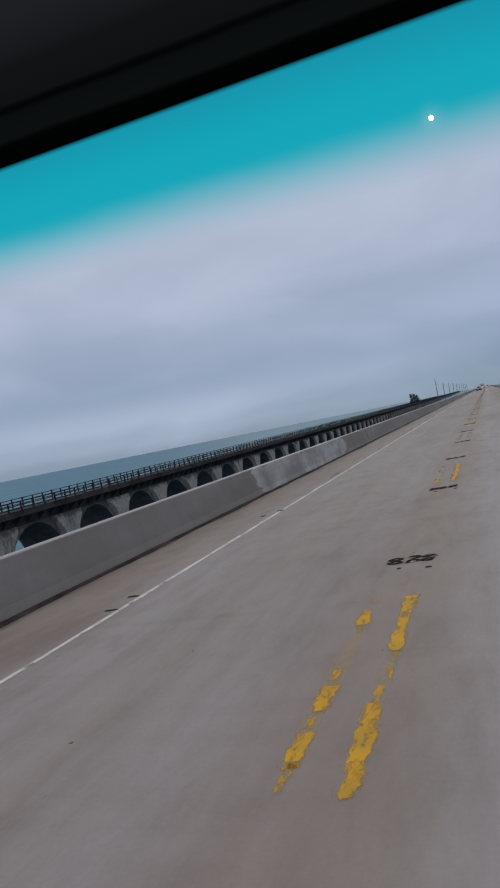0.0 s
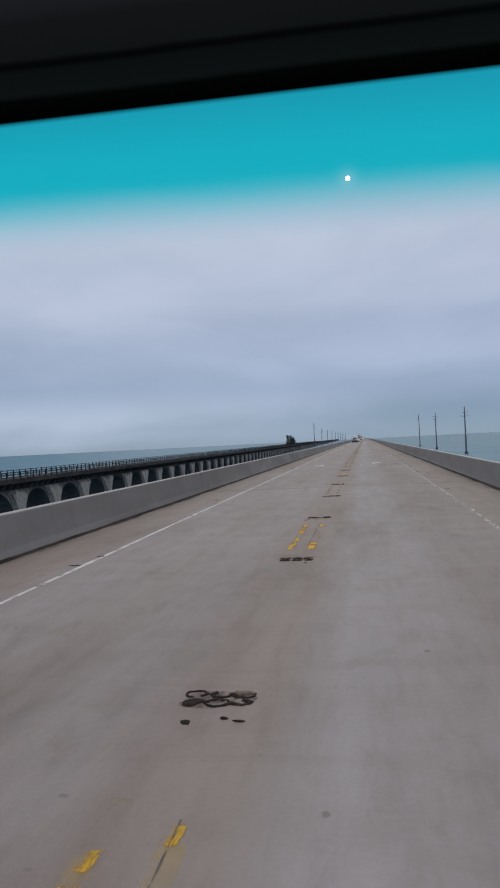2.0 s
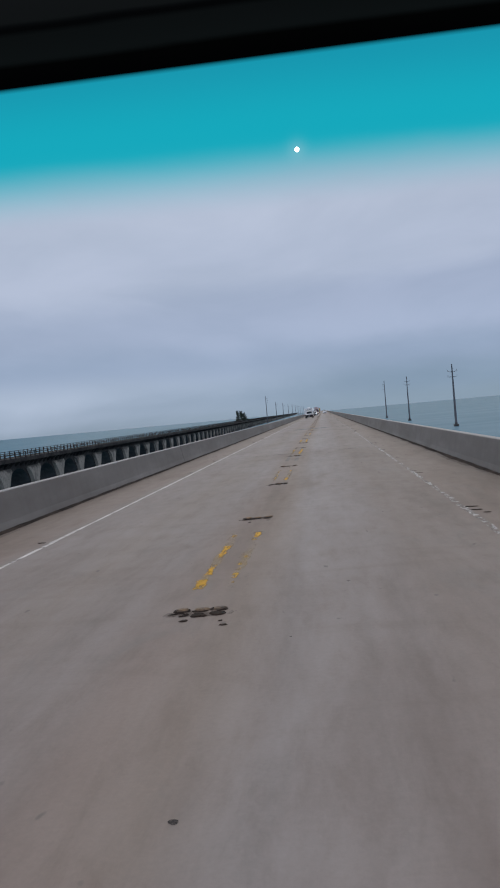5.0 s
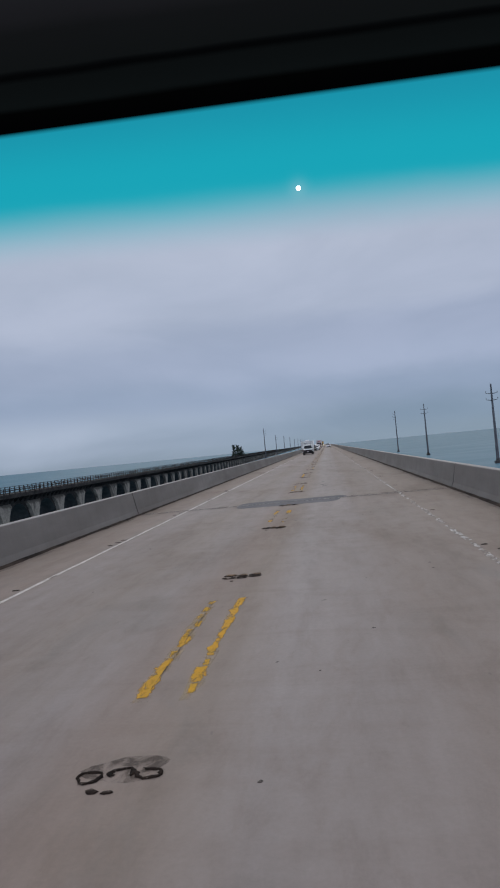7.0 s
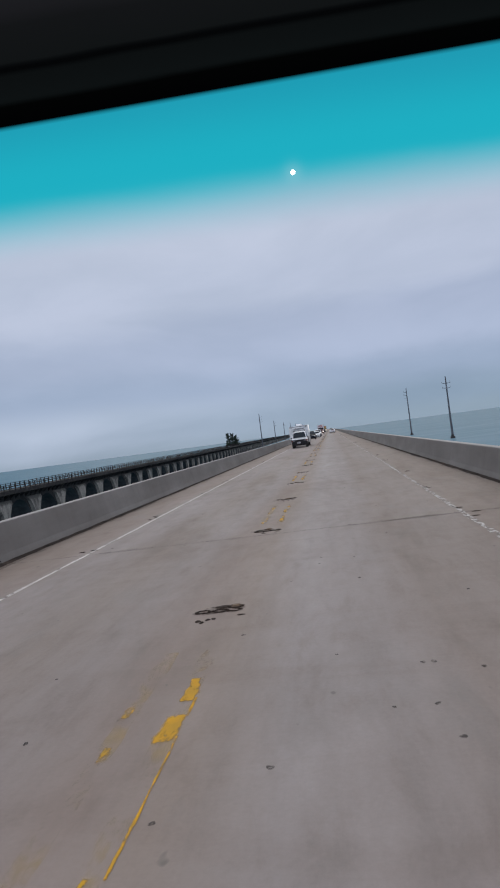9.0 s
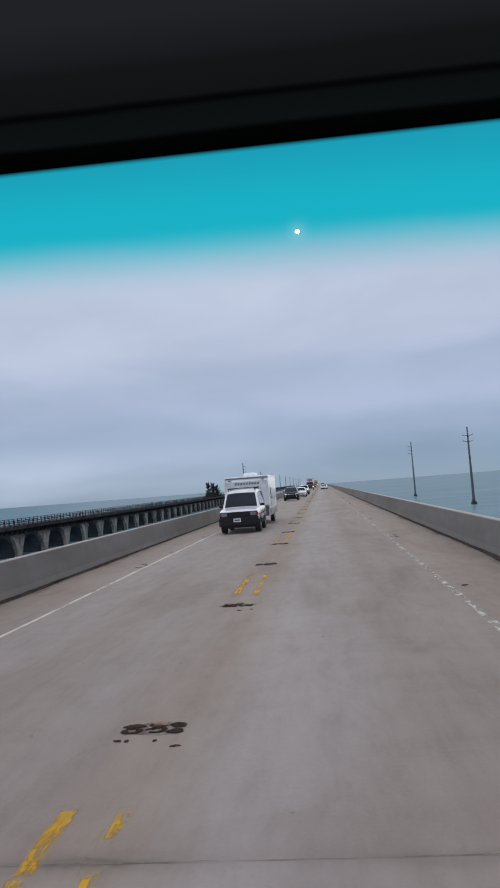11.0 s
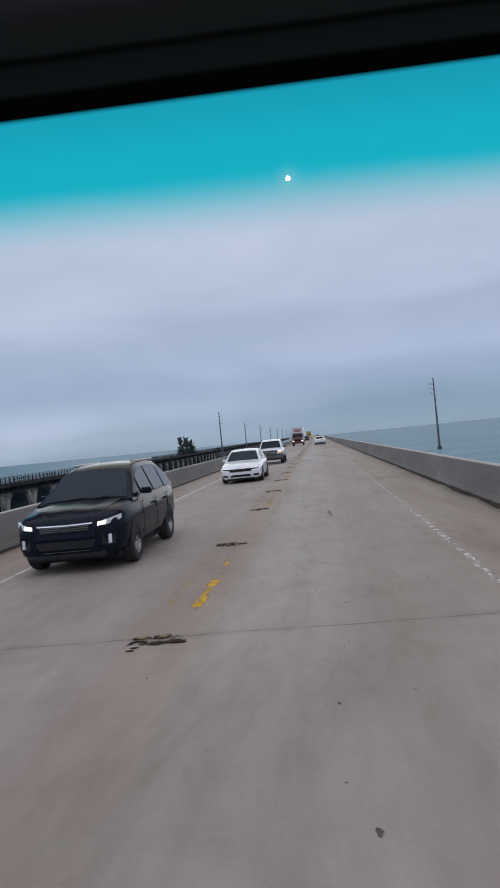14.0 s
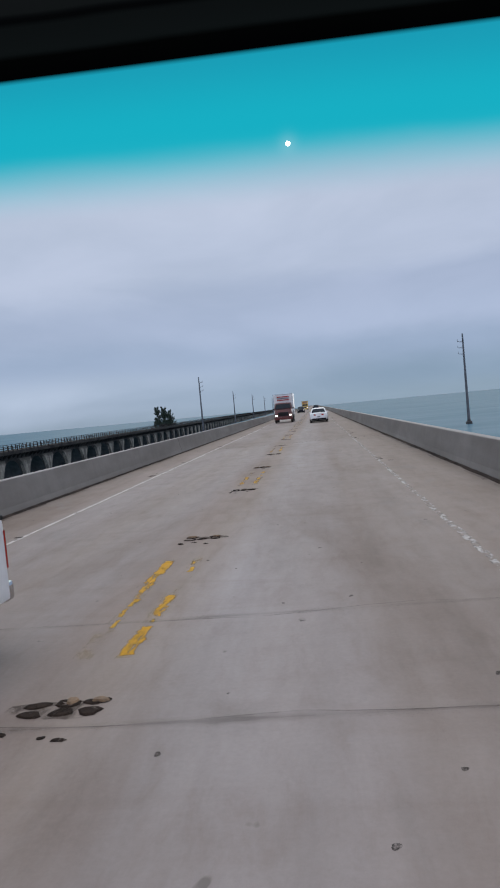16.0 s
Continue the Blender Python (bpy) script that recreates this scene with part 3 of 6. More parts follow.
# stretches where an older line was ground away: the near and the far end
SCARS = ((31.8, 35.6), (161.2, 164.0))
PAINTS = {"#": (YELLOW_FRESH, 0.076), ">": (YELLOW_FRESH, 0.013), "+": (YELLOW, 0.066), "-": (YELLOW_WORN, 0.058)}
centre_line = tagged(new("centre_line"), "double yellow centre dashes, patchy and half worn away", "road line", kind="structure")
for k in range(-1, 200, 2):
    y0 = k * PATCH + (0.75 if k == 29 else 1.1)
    for n, x in enumerate((CENTRE - 0.205, CENTRE + 0.165)):
        bm = bmesh.new()
        strip(bm, x, 0.07, y0 - 0.1, y0 + 3.6, rng, 0.2, 0.02, 0.0025)
        part("paint_film", bm, YELLOW_FILM, centre_line, "thin yellow film left by worn paint")
        left = WORN[k][n] if k in WORN else "".join(rng.choice("##++--..") for _ in range(10))
        for mark, same in itertools.groupby(range(10), key=lambda i: left[i]):
            same = list(same)
            if mark == ".":
                continue
            mat, half = PAINTS[mark]
            bm = bmesh.new()
            a, b = y0 + 0.35 * same[0], y0 + 0.35 * (same[-1] + 1)
            if mark in "#>":
                scrap(bm, x + rng.uniform(-0.008, 0.008) + (0.07 if mark == ">" else 0.0), half, a - rng.uniform(0, 0.1), b + rng.uniform(0, 0.05), rng)
            else:
                # scraps of the paint, now on one edge, now on the other
                for i in range(len(same)):
                    long = rng.uniform(0.20, 0.33) if mark == "+" else rng.uniform(0.08, 0.20)
                    w = half * rng.uniform(0.62, 1.0)
                    y1 = a + 0.35 * i + rng.uniform(0, 0.35 - long)
                    scrap(bm, x + rng.choice((-1, 1)) * (half - w), w, y1, y1 + long, rng)
            part("dash", bm, mat, centre_line)
    for off in GROOVED.get(k, ()):
        bm = bmesh.new()
        strip(bm, CENTRE + 0.165 + off, 0.0055, y0 + 0.2, y0 + 3.4, rng, 0.12, 0.005, 0.006)
        part("groove", bm, GROOVE, centre_line, "dark open groove beside a dash")
for a, b in SCARS:
    for x in (CENTRE - 0.205, CENTRE + 0.165):
        bm = bmesh.new()
        strip(bm, x, 0.072, a, b, rng, 0.2, 0.012, 0.002)
        part("line_scar", bm, OLD_SCAR, centre_line, "pale scar where an old line was ground away")

# ---------------------------------------------------------------- expansion joints
def soft_stain():
    """Damp dirt along a seam, densest in the middle and fading out on both sides."""
    m, nt, bsdf = material("seam_stain")
    sp = nt.nodes.new("ShaderNodeSeparateXYZ")
    nt.links.new(nt.nodes.new("ShaderNodeTexCoord").outputs["Object"], sp.inputs[0])
    off = nmath(nt, "ABSOLUTE", sp.outputs[1])
    ragged = nmath(nt, "ADD", off, nmath(nt, "MULTIPLY", nmath(nt, "SUBTRACT", nnoise(nt, 1.3, 5.0, 0.6, (0.8, 1.2, 1), "World"), 0.5), 2.6))
    here = nramp(nt, nnoise(nt, 0.45, 3.0, 0.6, (1, 0.3, 1), "World"), [(0.40, 0.08), (0.62, 0.75)])
    nt.links.new(nmath(nt, "MULTIPLY", nramp(nt, ragged, [(0.0, 0.55), (0.22, 0.24), (0.80, 0.0)]), here), bsdf.inputs["Alpha"])
    nt.links.new(nramp(nt, nnoise(nt, 6.0, 5.0, 0.6, (1, 1, 1), "World"), [(0.3, (0.095, 0.080, 0.072)), (0.7, (0.165, 0.140, 0.125))]), bsdf.inputs["Base Color"])
    bsdf.inputs["Roughness"].default_value = 0.95
    return m


SEAM_STAIN = soft_stain()
bm = bmesh.new()
vs = [bm.verts.new((x, s, 0)) for s in (-1, 1) for x in (LEFT_FOOT + 0.05, -5.0, -3.0, -1.0, 1.0, 2.5, RIGHT_FOOT - 0.05)]
for i in range(6):
    bm.faces.new((vs[i], vs[i + 1], vs[i + 8], vs[i + 7]))
seam_mesh = mesh_of("seam_stain", bm, SEAM_STAIN)


def seam_stain(y, half):
    ob = new("seam_stain", seam_mesh)
    ob.matrix_basis = pose(0, y, 0.0014) @ Matrix.Diagonal((1, half, 1, 1))
    tagged(ob, "soft dark band of damp dirt along a seam", "stain", kind="structure")


for n, y in enumerate(JOINTS[1:22]):
    if y == MAIN_JOINT:
        continue
    bm = bmesh.new()
    row = []
    x = LEFT_FOOT + 0.02
    while x < RIGHT_FOOT:
        mid = y + 0.03 * noise.noise((x * 0.8, y, 0)) + rng.uniform(-0.008, 0.008)
        row.append((bm.verts.new((x, mid - rng.uniform(0.002, 0.010), 0.004)), bm.verts.new((x, mid + rng.uniform(0.002, 0.008), 0.004))))
        x += 0.21
    for (a, b), (c, d) in zip(row, row[1:]):
        bm.faces.new((a, c, d, b))
    tagged(new("joint_seal", mesh_of("joint_seal", bm, SEALANT)), "dark sealed seam across the concrete deck", "joint", kind="structure")
    seam_stain(y + 0.02, 0.20)

joint = tagged(new("expansion_joint"), "open saw-toothed steel expansion joint across the deck", "expansion joint", kind="structure")
def ragged_plate(bm, x0, x1, ya, yb, z, rng, rag=0.05):
    """A thin patch trowelled over the deck, straight along the joint and uneven on its other sides."""
    n = max(4, int((x1 - x0) / 0.11))
    row = []
    for i in range(n + 1):
        x = x0 + (x1 - x0) * i / n
        wave = 0.10 * noise.noise((x * 0.9, yb, 3.0)) + rng.uniform(-rag, rag) * 0.9
        taper = min(1.0, 0.45 + 3.5 * min(i, n - i) * 0.11 + rng.uniform(-0.12, 0.05))
        y = ya + (yb - ya) * taper + wave * min(1.0, abs(yb - ya))
        row.append((bm.verts.new((x, ya, z)), bm.verts.new((x, y, z)), bm.verts.new((x, y + math.copysign(0.02, yb - ya), z - 0.0045))))
    for (a, b, c), (d, e, f) in zip(row, row[1:]):
        bm.faces.new((a, d, e, b))
        bm.faces.new((b, e, f, c))
    bmesh.ops.recalc_face_normals(bm, faces=bm.faces[:])
    return bm


for side, x0, x1, w in ((-1, LEFT_FOOT + 0.05, -3.3, 0.26), (-1, -3.3, 0.2, 1.05), (-1, 0.2, RIGHT_FOOT - 0.05, 0.24),
                        (1, LEFT_FOOT + 0.05, -3.3, 0.22), (1, -3.3, 0.45, 1.12), (1, 0.45, RIGHT_FOOT - 0.05, 0.50)):
    bm = ragged_plate(bmesh.new(), x0, x1, MAIN_JOINT + 0.05 * side, MAIN_JOINT + w * side, 0.0055, rng)
    for f in bm.faces:
        if f.normal.z < 0:
            f.normal_flip()
    part("mortar_patch", bm, MORTAR if w > 1 else SMEAR, joint, "dark repair mortar along the joint" if w > 1 else "dirt packed along the joint")
for name, mat, off, thick, z, label in (("toothed_gap", DARK_GAP, 0.0, 0.040, 0.009, "black zigzag gap between the steel teeth"),
                                        ("tooth_edge", TOOTH_STEEL, 0.058, 0.011, 0.011, "worn bright edge of the steel teeth")):
    bm = bmesh.new()
    x, row, up = LEFT_FOOT + 0.05, [], 1
    while x < RIGHT_FOOT - 0.05:
        mid = MAIN_JOINT + 0.05 * up + off
        row.append((bm.verts.new((x, mid - thick, z)), bm.verts.new((x, mid + thick, z))))
        x, up = x + 0.105, -up
    for (a, b), (c, d) in zip(row, row[1:]):
        bm.faces.new((a, c, d, b))
    part(name, bm, mat, joint, label)

# ---------------------------------------------------------------- marker patches and damage on the road
def ring_pad(bm, x, y, rx, ry, thick, rng):
    """A worn-out pad of which only the rim is left, thick here and thin there, open at one stretch."""
    n = 18
    wobble = [rng.uniform(0.86, 1.12) for _ in range(n)]
    thickest = rng.uniform(0.35, 0.85)
    width = [rng.uniform(0.16, thickest) for _ in range(n)]
    rows = []
    for share, z in ((0.0, 0.0), (0.3, thick), (0.75, thick), (1.0, 0.0)):
        rows.append([bm.verts.new((x + rx * wobble[k] * (1 - share * width[k]) * math.cos(2 * math.pi * k / n),
                                   y + ry * wobble[k] * (1 - share * width[k]) * math.sin(2 * math.pi * k / n), z)) for k in range(n)])
    # one stretch of the rim has broken away
    start, long = rng.randrange(n), rng.choice((0, 0, 2, 3, 5))
    gone = {(start + i) % n for i in range(long)}
    for a, d in zip(rows, rows[1:]):
        for k in range(n):
            if k not in gone:
                bm.faces.new((a[k], a[(k + 1) % n], d[(k + 1) % n], d[k]))
    loose = [v for v in bm.verts if not v.link_faces]
    bmesh.ops.delete(bm, geom=loose, context="VERTS")
    bmesh.ops.recalc_face_normals(bm, faces=bm.faces[:])


# rows that were glued down short of their even spacing
SHIFTED = {12: -0.2, 14: -0.17, 27: -0.42, 29: -0.6, 31: -0.2, 52: -0.25, 67: -0.2}


def marker_cluster(k, rng):
    """Scars of old glued markers in a row, and behind them what is left of the yellow reflectors."""
    ob = thing("marker_patch", "row of black bitumen pads with yellow reflectors on centre line", "marker patch",
               "marker patches along the centre line", at=pose(CENTRE, k * PATCH + SHIFTED.get(k, 0.0), 0.003))
    for col in range(3):
        x = -0.19 + 0.19 * col + rng.uniform(-0.02, 0.02)
        if k < 36 or rng.random() < 0.96:
            bm = bmesh.new()
            rx, ry = rng.uniform(0.085, 0.108), rng.uniform(0.07, 0.10)
            if rng.random() < (0.85 if k < 36 else 0.45):
                ring_pad(bm, x, rng.uniform(-0.04, 0.02), rx, ry * 0.92, 0.009, rng)
            else:
                blob(bm, x, rng.uniform(-0.05, 0.03), 0.0, rx, ry * 0.7, rng.uniform(0.006, 0.012), rng, 12)
            part("bitumen_pad", bm, BITUMEN, ob)
        if k < 12 or rng.random() < 0.8:
            y = 0.155 + rng.uniform(-0.025, 0.025)
            bm = bmesh.new()
            if rng.random() < 0.55:
                ring_pad(bm, x, y, 0.098, 0.075, 0.008, rng)
            else:
                blob(bm, x, y, 0.0, 0.092, 0.06, 0.006, rng, 14)
            pad = part("bitumen_pad", bm, BITUMEN, ob)
            if rng.random() < (0.25 if k < 12 else 0.6):
                bm = bmesh.new()
                blob(bm, x + rng.uniform(-0.01, 0.03), y + rng.uniform(0.0, 0.025), 0.004, rng.uniform(0.05, 0.075), rng.uniform(0.032, 0.046), 0.016, rng, 12)
                part("reflector", bm, REFLECTOR, pad, "dirty yellow reflector")
    bm = bmesh.new()
    blob(bm, rng.uniform(-0.04, 0.04), 0.06, -0.001, 0.31, 0.15, 0.0006, rng, 26)
    part("tar_film", bm, TAR_FILM, ob, "thin brown film of smeared tar")
    for _ in range(rng.randint(1, 3) if k < 36 else rng.randint(2, 5)):
        bm = bmesh.new()
        blob(bm, rng.uniform(-0.32, 0.32), rng.uniform(-0.45, -0.15), 0.0, rng.uniform(0.02, 0.05), rng.uniform(0.02, 0.04), 0.005, rng, 7)
        part("bitumen_pad", bm, BITUMEN, ob)


REFLECTOR = grained("dirty_yellow_reflector", (0.055, 0.040, 0.030), (0.27, 0.170, 0.095), 24.0, 0.7, bump=0.2, coarse=1.5)
rng = random.Random(21)
far_pads = bmesh.new()
for k in range(-1, 130):
    if k < 78:
        marker_cluster(k, rng)
    else:
        for col in range(3):
            blob(far_pads, CENTRE - 0.2 + 0.2 * col, k * PATCH, 0.003, 0.1, 0.08, 0.009, rng, 10)
# small dark pads beside the edge lines
for k in range(0, 120):
    for x in (LEFT_LINE, RIGHT_LINE):
        if rng.random() < 0.75:
            y0 = k * PATCH + rng.uniform(-1.5, 1.5)
            for i in range(rng.randint(1, 3)):
                bm = bmesh.new() if k < 78 else far_pads
                u, v = x + (0.16 if x > 0 else -0.16) + rng.uniform(-0.12, 0.16), y0 + rng.uniform(-0.25, 0.25) + 0.5 * i
                at_origin = k < 78
                blob(bm, 0 if at_origin else u, 0 if at_origin else v, 0 if at_origin else 0.005, rng.uniform(0.05, 0.11), rng.uniform(0.02, 0.05), 0.007, rng, 8)
                if at_origin:
                    ob = new("edge_marker_patch", mesh_of("edge_marker_patch", bm, BITUMEN))
                    ob.location = (u, v, 0.005)
                    tagged(ob, "small black bitumen pad beside the white edge line", "marker patch", "marker patches along the edge lines")
tagged(new("far_marker_patches", mesh_of("far_marker_patches", far_pads, BITUMEN)), "far-off black bitumen pads along the road's lines", "marker patch", kind="stuff")

bm = bmesh.new()
for _ in range(380):
    y = rng.uniform(0, 470)
    x = rng.choice((rng.uniform(-4.8, 2.0), rng.gauss(0.6, 0.7), rng.uniform(1.0, 3.6)))
    r = rng.choice((0.008, 0.012, 0.015, 0.02, 0.026))
    blob(bm, x, y, 0.002, r * rng.uniform(0.7, 1.3), r, 0.0015, rng, 11)
tagged(new("surface_holes", mesh_of("surface_holes", bm, SPALL)), "small dark pits and spalls scattered over the concrete", "road damage", kind="stuff")


STAIN = grained("oily_stain", (0.075, 0.068, 0.064), (0.16, 0.145, 0.135), 16.0, 0.9, bump=0.1)
flake = nnoise(STAIN.node_tree, 9.0, 6.0, 0.7, (1, 0.7, 1), "World", 0.6)
STAIN.node_tree.links.new(nramp(STAIN.node_tree, flake, [(0.42, 0.85), (0.62, 0.1)]), STAIN.node_tree.nodes["Principled BSDF"].inputs["Alpha"])


PLUG = grained("asphalt_plug", (0.050, 0.049, 0.053), (0.088, 0.085, 0.088), 22.0, 0.9, bump=0.25)


def repair(points, label, mat=STAIN):
    bm = bmesh.new()
    for x, y, rx, ry, turn in points:
        blob(bm, x, y, 0.0025, rx, ry, 0.0006, rng, 26, turn)
    tagged(new("asphalt_repair", mesh_of("asphalt_repair", bm, mat)), label, "road repair")


repair([(-0.42, 217.2, 0.085, 0.21, -0.4)], "dark smooth asphalt plug in the lane's concrete", PLUG)
repair([(-0.34, 216.14, 0.085, 0.20, -0.4)], "second dark asphalt plug in the lane's concrete", PLUG)
repair([(-0.42, 219.8, 0.10, 0.07, 0.0)], "small asphalt plug in the lane's concrete", PLUG)
for x, y, rx, ry in ((0.36, 382.36, 0.03, 0.05), (0.39, 382.10, 0.072, 0.075), (0.385, 381.86, 0.055, 0.10), (0.39, 381.52, 0.062, 0.10),
                     (0.42, 381.26, 0.024, 0.08), (0.38, 381.05, 0.02, 0.06), (0.31, 380.92, 0.018, 0.04), (0.41, 380.91, 0.022, 0.05), (0.19, 381.88, 0.06, 0.05)):
    repair([(x, y, rx, ry, 0.1)], "dark oily blot on the lane's concrete")
repair([(-0.33, 226.99, 0.052, 0.075, -0.5)], "small dark asphalt plug in the lane's concrete", PLUG)
repair([(-0.27, 226.88, 0.042, 0.055, -0.7)], "smaller dark asphalt plug beside another in the lane", PLUG)
NEAR_PITS = (
    (-3.41, 7.9), (0.29, 73.2), (-2.73, 75.7), (-2.39, 76.0), (-0.98, 77.1), (-0.79, 89.1), (-0.26, 94.5), (1.32, 153.6), (1.31, 172.2), (-2.31, 177.3),
    (-2.38, 178.9), (0.31, 179.5), (1.09, 180.0), (0.82, 180.7), (1.52, 180.8), (0.01, 182.2), (-0.62, 188.6), (-0.68, 190.8), (-1.17, 239.6),
    (-0.61, 240.1), (0.5, 240.3), (-2.34, 240.7), (0.15, 240.8), (0.43, 240.8), (0.85, 241.4), (0.44, 241.6), (0.52, 241.6), (-2.65, 242.0),
    (-1.1, 242.8), (1.18, 243.7), (0.09, 244.8), (-0.76, 245.0), (-0.4, 246.4), (-1.04, 202.5), (-0.7, 202.54), (-0.1, 201.7), (0.9, 203.0), (0.67, 202.5), (0.56, 206.5))
FAR_PITS = (
    (-1.46, 303.9), (0.45, 304.3), (0.76, 304.4), (1.14, 304.5), (0.09, 304.6), (-2.77, 307.3), (-0.51, 307.7), (-1.64, 307.7), (1.68, 308.6),
    (-0.69, 329.4), (-2.18, 333.7), (-0.45, 333.9), (1.37, 335.8), (1.31, 344.3), (-0.38, 344.6), (1.05, 345.7), (0.47, 355.1), (1.11, 355.8),
    (-1.38, 356.4), (-0.62, 356.6), (1.44, 357.5), (-2.29, 357.9), (0.09, 358.2), (0.75, 360.3), (1.15, 360.9), (0.23, 370.0), (-1.34, 370.8),
    (1.43, 373.8), (-0.21, 374.7), (0.81, 381.5), (-0.53, 382.4), (-0.1, 382.5), (-1.05, 382.7), (1.54, 385.0), (0.89, 385.2), (-0.9, 394.4),
    (-1.12, 394.5), (0.85, 395.1), (-0.81, 395.8), (-0.61, 395.8), (1.59, 396.0), (-2.18, 398.8), (0.55, 419.1), (0.96, 419.7), (-0.69, 420.0),
    (-0.38, 420.8), (1.43, 420.9), (0.09, 422.3), (-0.1, 422.9), (0.56, 423.0), (-2.52, 426.8), (-0.4, 427.5))
LARGE_PITS = (
    (0.01, 306.4), (0.0, 356.2), (0.37, 356.3), (0.72, 355.4), (-0.18, 394.5), (-0.89, 329.3), (0.99, 329.9), (-1.52, 381.4), (-0.3, 380.9),
    (0.57, 381.4), (0.78, 381.7), (0.37, 368.4), (-0.48, 74.3))
for x, y in NEAR_PITS + FAR_PITS + LARGE_PITS:
    wide = rng.uniform(0.018, 0.026) if (x, y) in LARGE_PITS else rng.uniform(0.012, 0.022)
    bm = bmesh.new()
    blob(bm, 0, 0, 0.0, wide, wide * rng.uniform(1.1, 1.7), 0.002, rng, 15, rng.uniform(-0.5, 0.5))
    pit = new("pit", mesh_of("pit", bm, SPALL))
    pit.location = (x, y, 0.002)
    tagged(pit, "small dark pit broken out of the lane's concrete", "pit", "pits in the lanes")


def crack(name, pts, width, label, mat=SEALANT):
    """A thin dark crack that wanders along a line of points."""
    bm = bmesh.new()
    row = []
    for (x0, y0), (x1, y1) in zip(pts, pts[1:]):
        n = max(2, int(math.hypot(x1 - x0, y1 - y0) / 0.25))
        side = Vector((y0 - y1, x1 - x0)).normalized()
        for k in range(n):
            u = k / n
            off = rng.gauss(0, width * 0.6)
            w = width * rng.uniform(0.3, 1.0) * 0.5
            c = Vector((x0 + (x1 - x0) * u, y0 + (y1 - y0) * u)) + side * off
            row.append((bm.verts.new((*(c - side * w), 0.0035)), bm.verts.new((*(c + side * w), 0.0035))))
    for (a, b), (d, e) in zip(row, row[1:]):
        bm.faces.new((a, d, e, b))
    bmesh.ops.recalc_face_normals(bm, faces=bm.faces[:])
    tagged(new(name, mesh_of(name, bm, mat)), label, "crack", kind="structure")


for y in (46.7, 87.3, 169.2, 330.2, 385.3, 420.4, 422.6):
    wander = [(LEFT_FOOT + 0.2 + 0.52 * i, y + 0.16 * noise.noise((i * 0.45, y, 0)) + rng.uniform(-0.02, 0.02)) for i in range(21)]
    crack("cross_crack", wander, 0.010, "thin dark crack across the concrete lanes")
    seam_stain(y, 0.09)
crack("lane_crack", [(-2.55, 332.1), (-2.52, 337.0), (-2.58, 339.5)], 0.02, "thin dark crack along the oncoming lane")
for pts, wide in ((((2.63, 342.79), (3.04, 342.66), (3.53, 342.94), (3.82, 343.1)), 0.06), (((3.45, 342.9), (3.62, 342.5), (3.80, 342.16)), 0.09),
                  (((3.58, 343.9), (3.66, 343.5), (3.74, 343.1)), 0.10), (((2.66, 342.0), (2.9, 342.3), (3.2, 342.7)), 0.04)):
    crack("tyre_scrap", pts, wide, "dark strip of shredded tyre lying on the shoulder", DIRT)


def arrow(x, y, flip):
    """A worn white lane arrow with a bent shaft; flip turns it round for the other lane."""
    bm = bmesh.new()
    s = -1 if flip else 1
    shape = [(-0.08, 0), (0.08, 0), (0.10, 1.3), (0.42, 2.1), (0.62, 1.75), (0.60, 3.0), (-0.30, 2.75), (0.02, 2.5), (-0.10, 1.9)]
    vs = [bm.verts.new((s * u, s * (v - 1.5), 0)) for u, v in shape]
    bm.faces.new(vs)
    bmesh.ops.triangulate(bm, faces=bm.faces[:])
    bmesh.ops.scale(bm, vec=(0.8, 0.85, 1), verts=bm.verts[:])
    ob = new("lane_arrow", mesh_of("lane_arrow", bm, WHITE_LINE))
    ob.location = (x, y, 0.004)
    tagged(ob, "worn white painted arrow on the lane", "road marking", "lane arrows")


arrow(-3.42, 107.2, True)
arrow(0.24, 107.2, False)

# ---------------------------------------------------------------- the old arched bridge
# its own axis leaves the road by about one degree; x runs back from its road face here
PITCH, CROWN, RADIUS, FIRST = 12.943, -3.5, 5.3, -1.22
DEPTH = 5.7
old_bridge = thing("old_bridge", "century-old railway viaduct of weathered concrete arches, rusted railings on top", "bridge", at=pose(-49.0, 0, 0, 0, 0, 1.146))
BAYS = list(range(-2, 100))
FAR_BAYS = list(range(100, 250))
half = PITCH / 2 - 0.01
centre_z = CROWN - RADIUS
low = WATER_Z - 0.8
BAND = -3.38


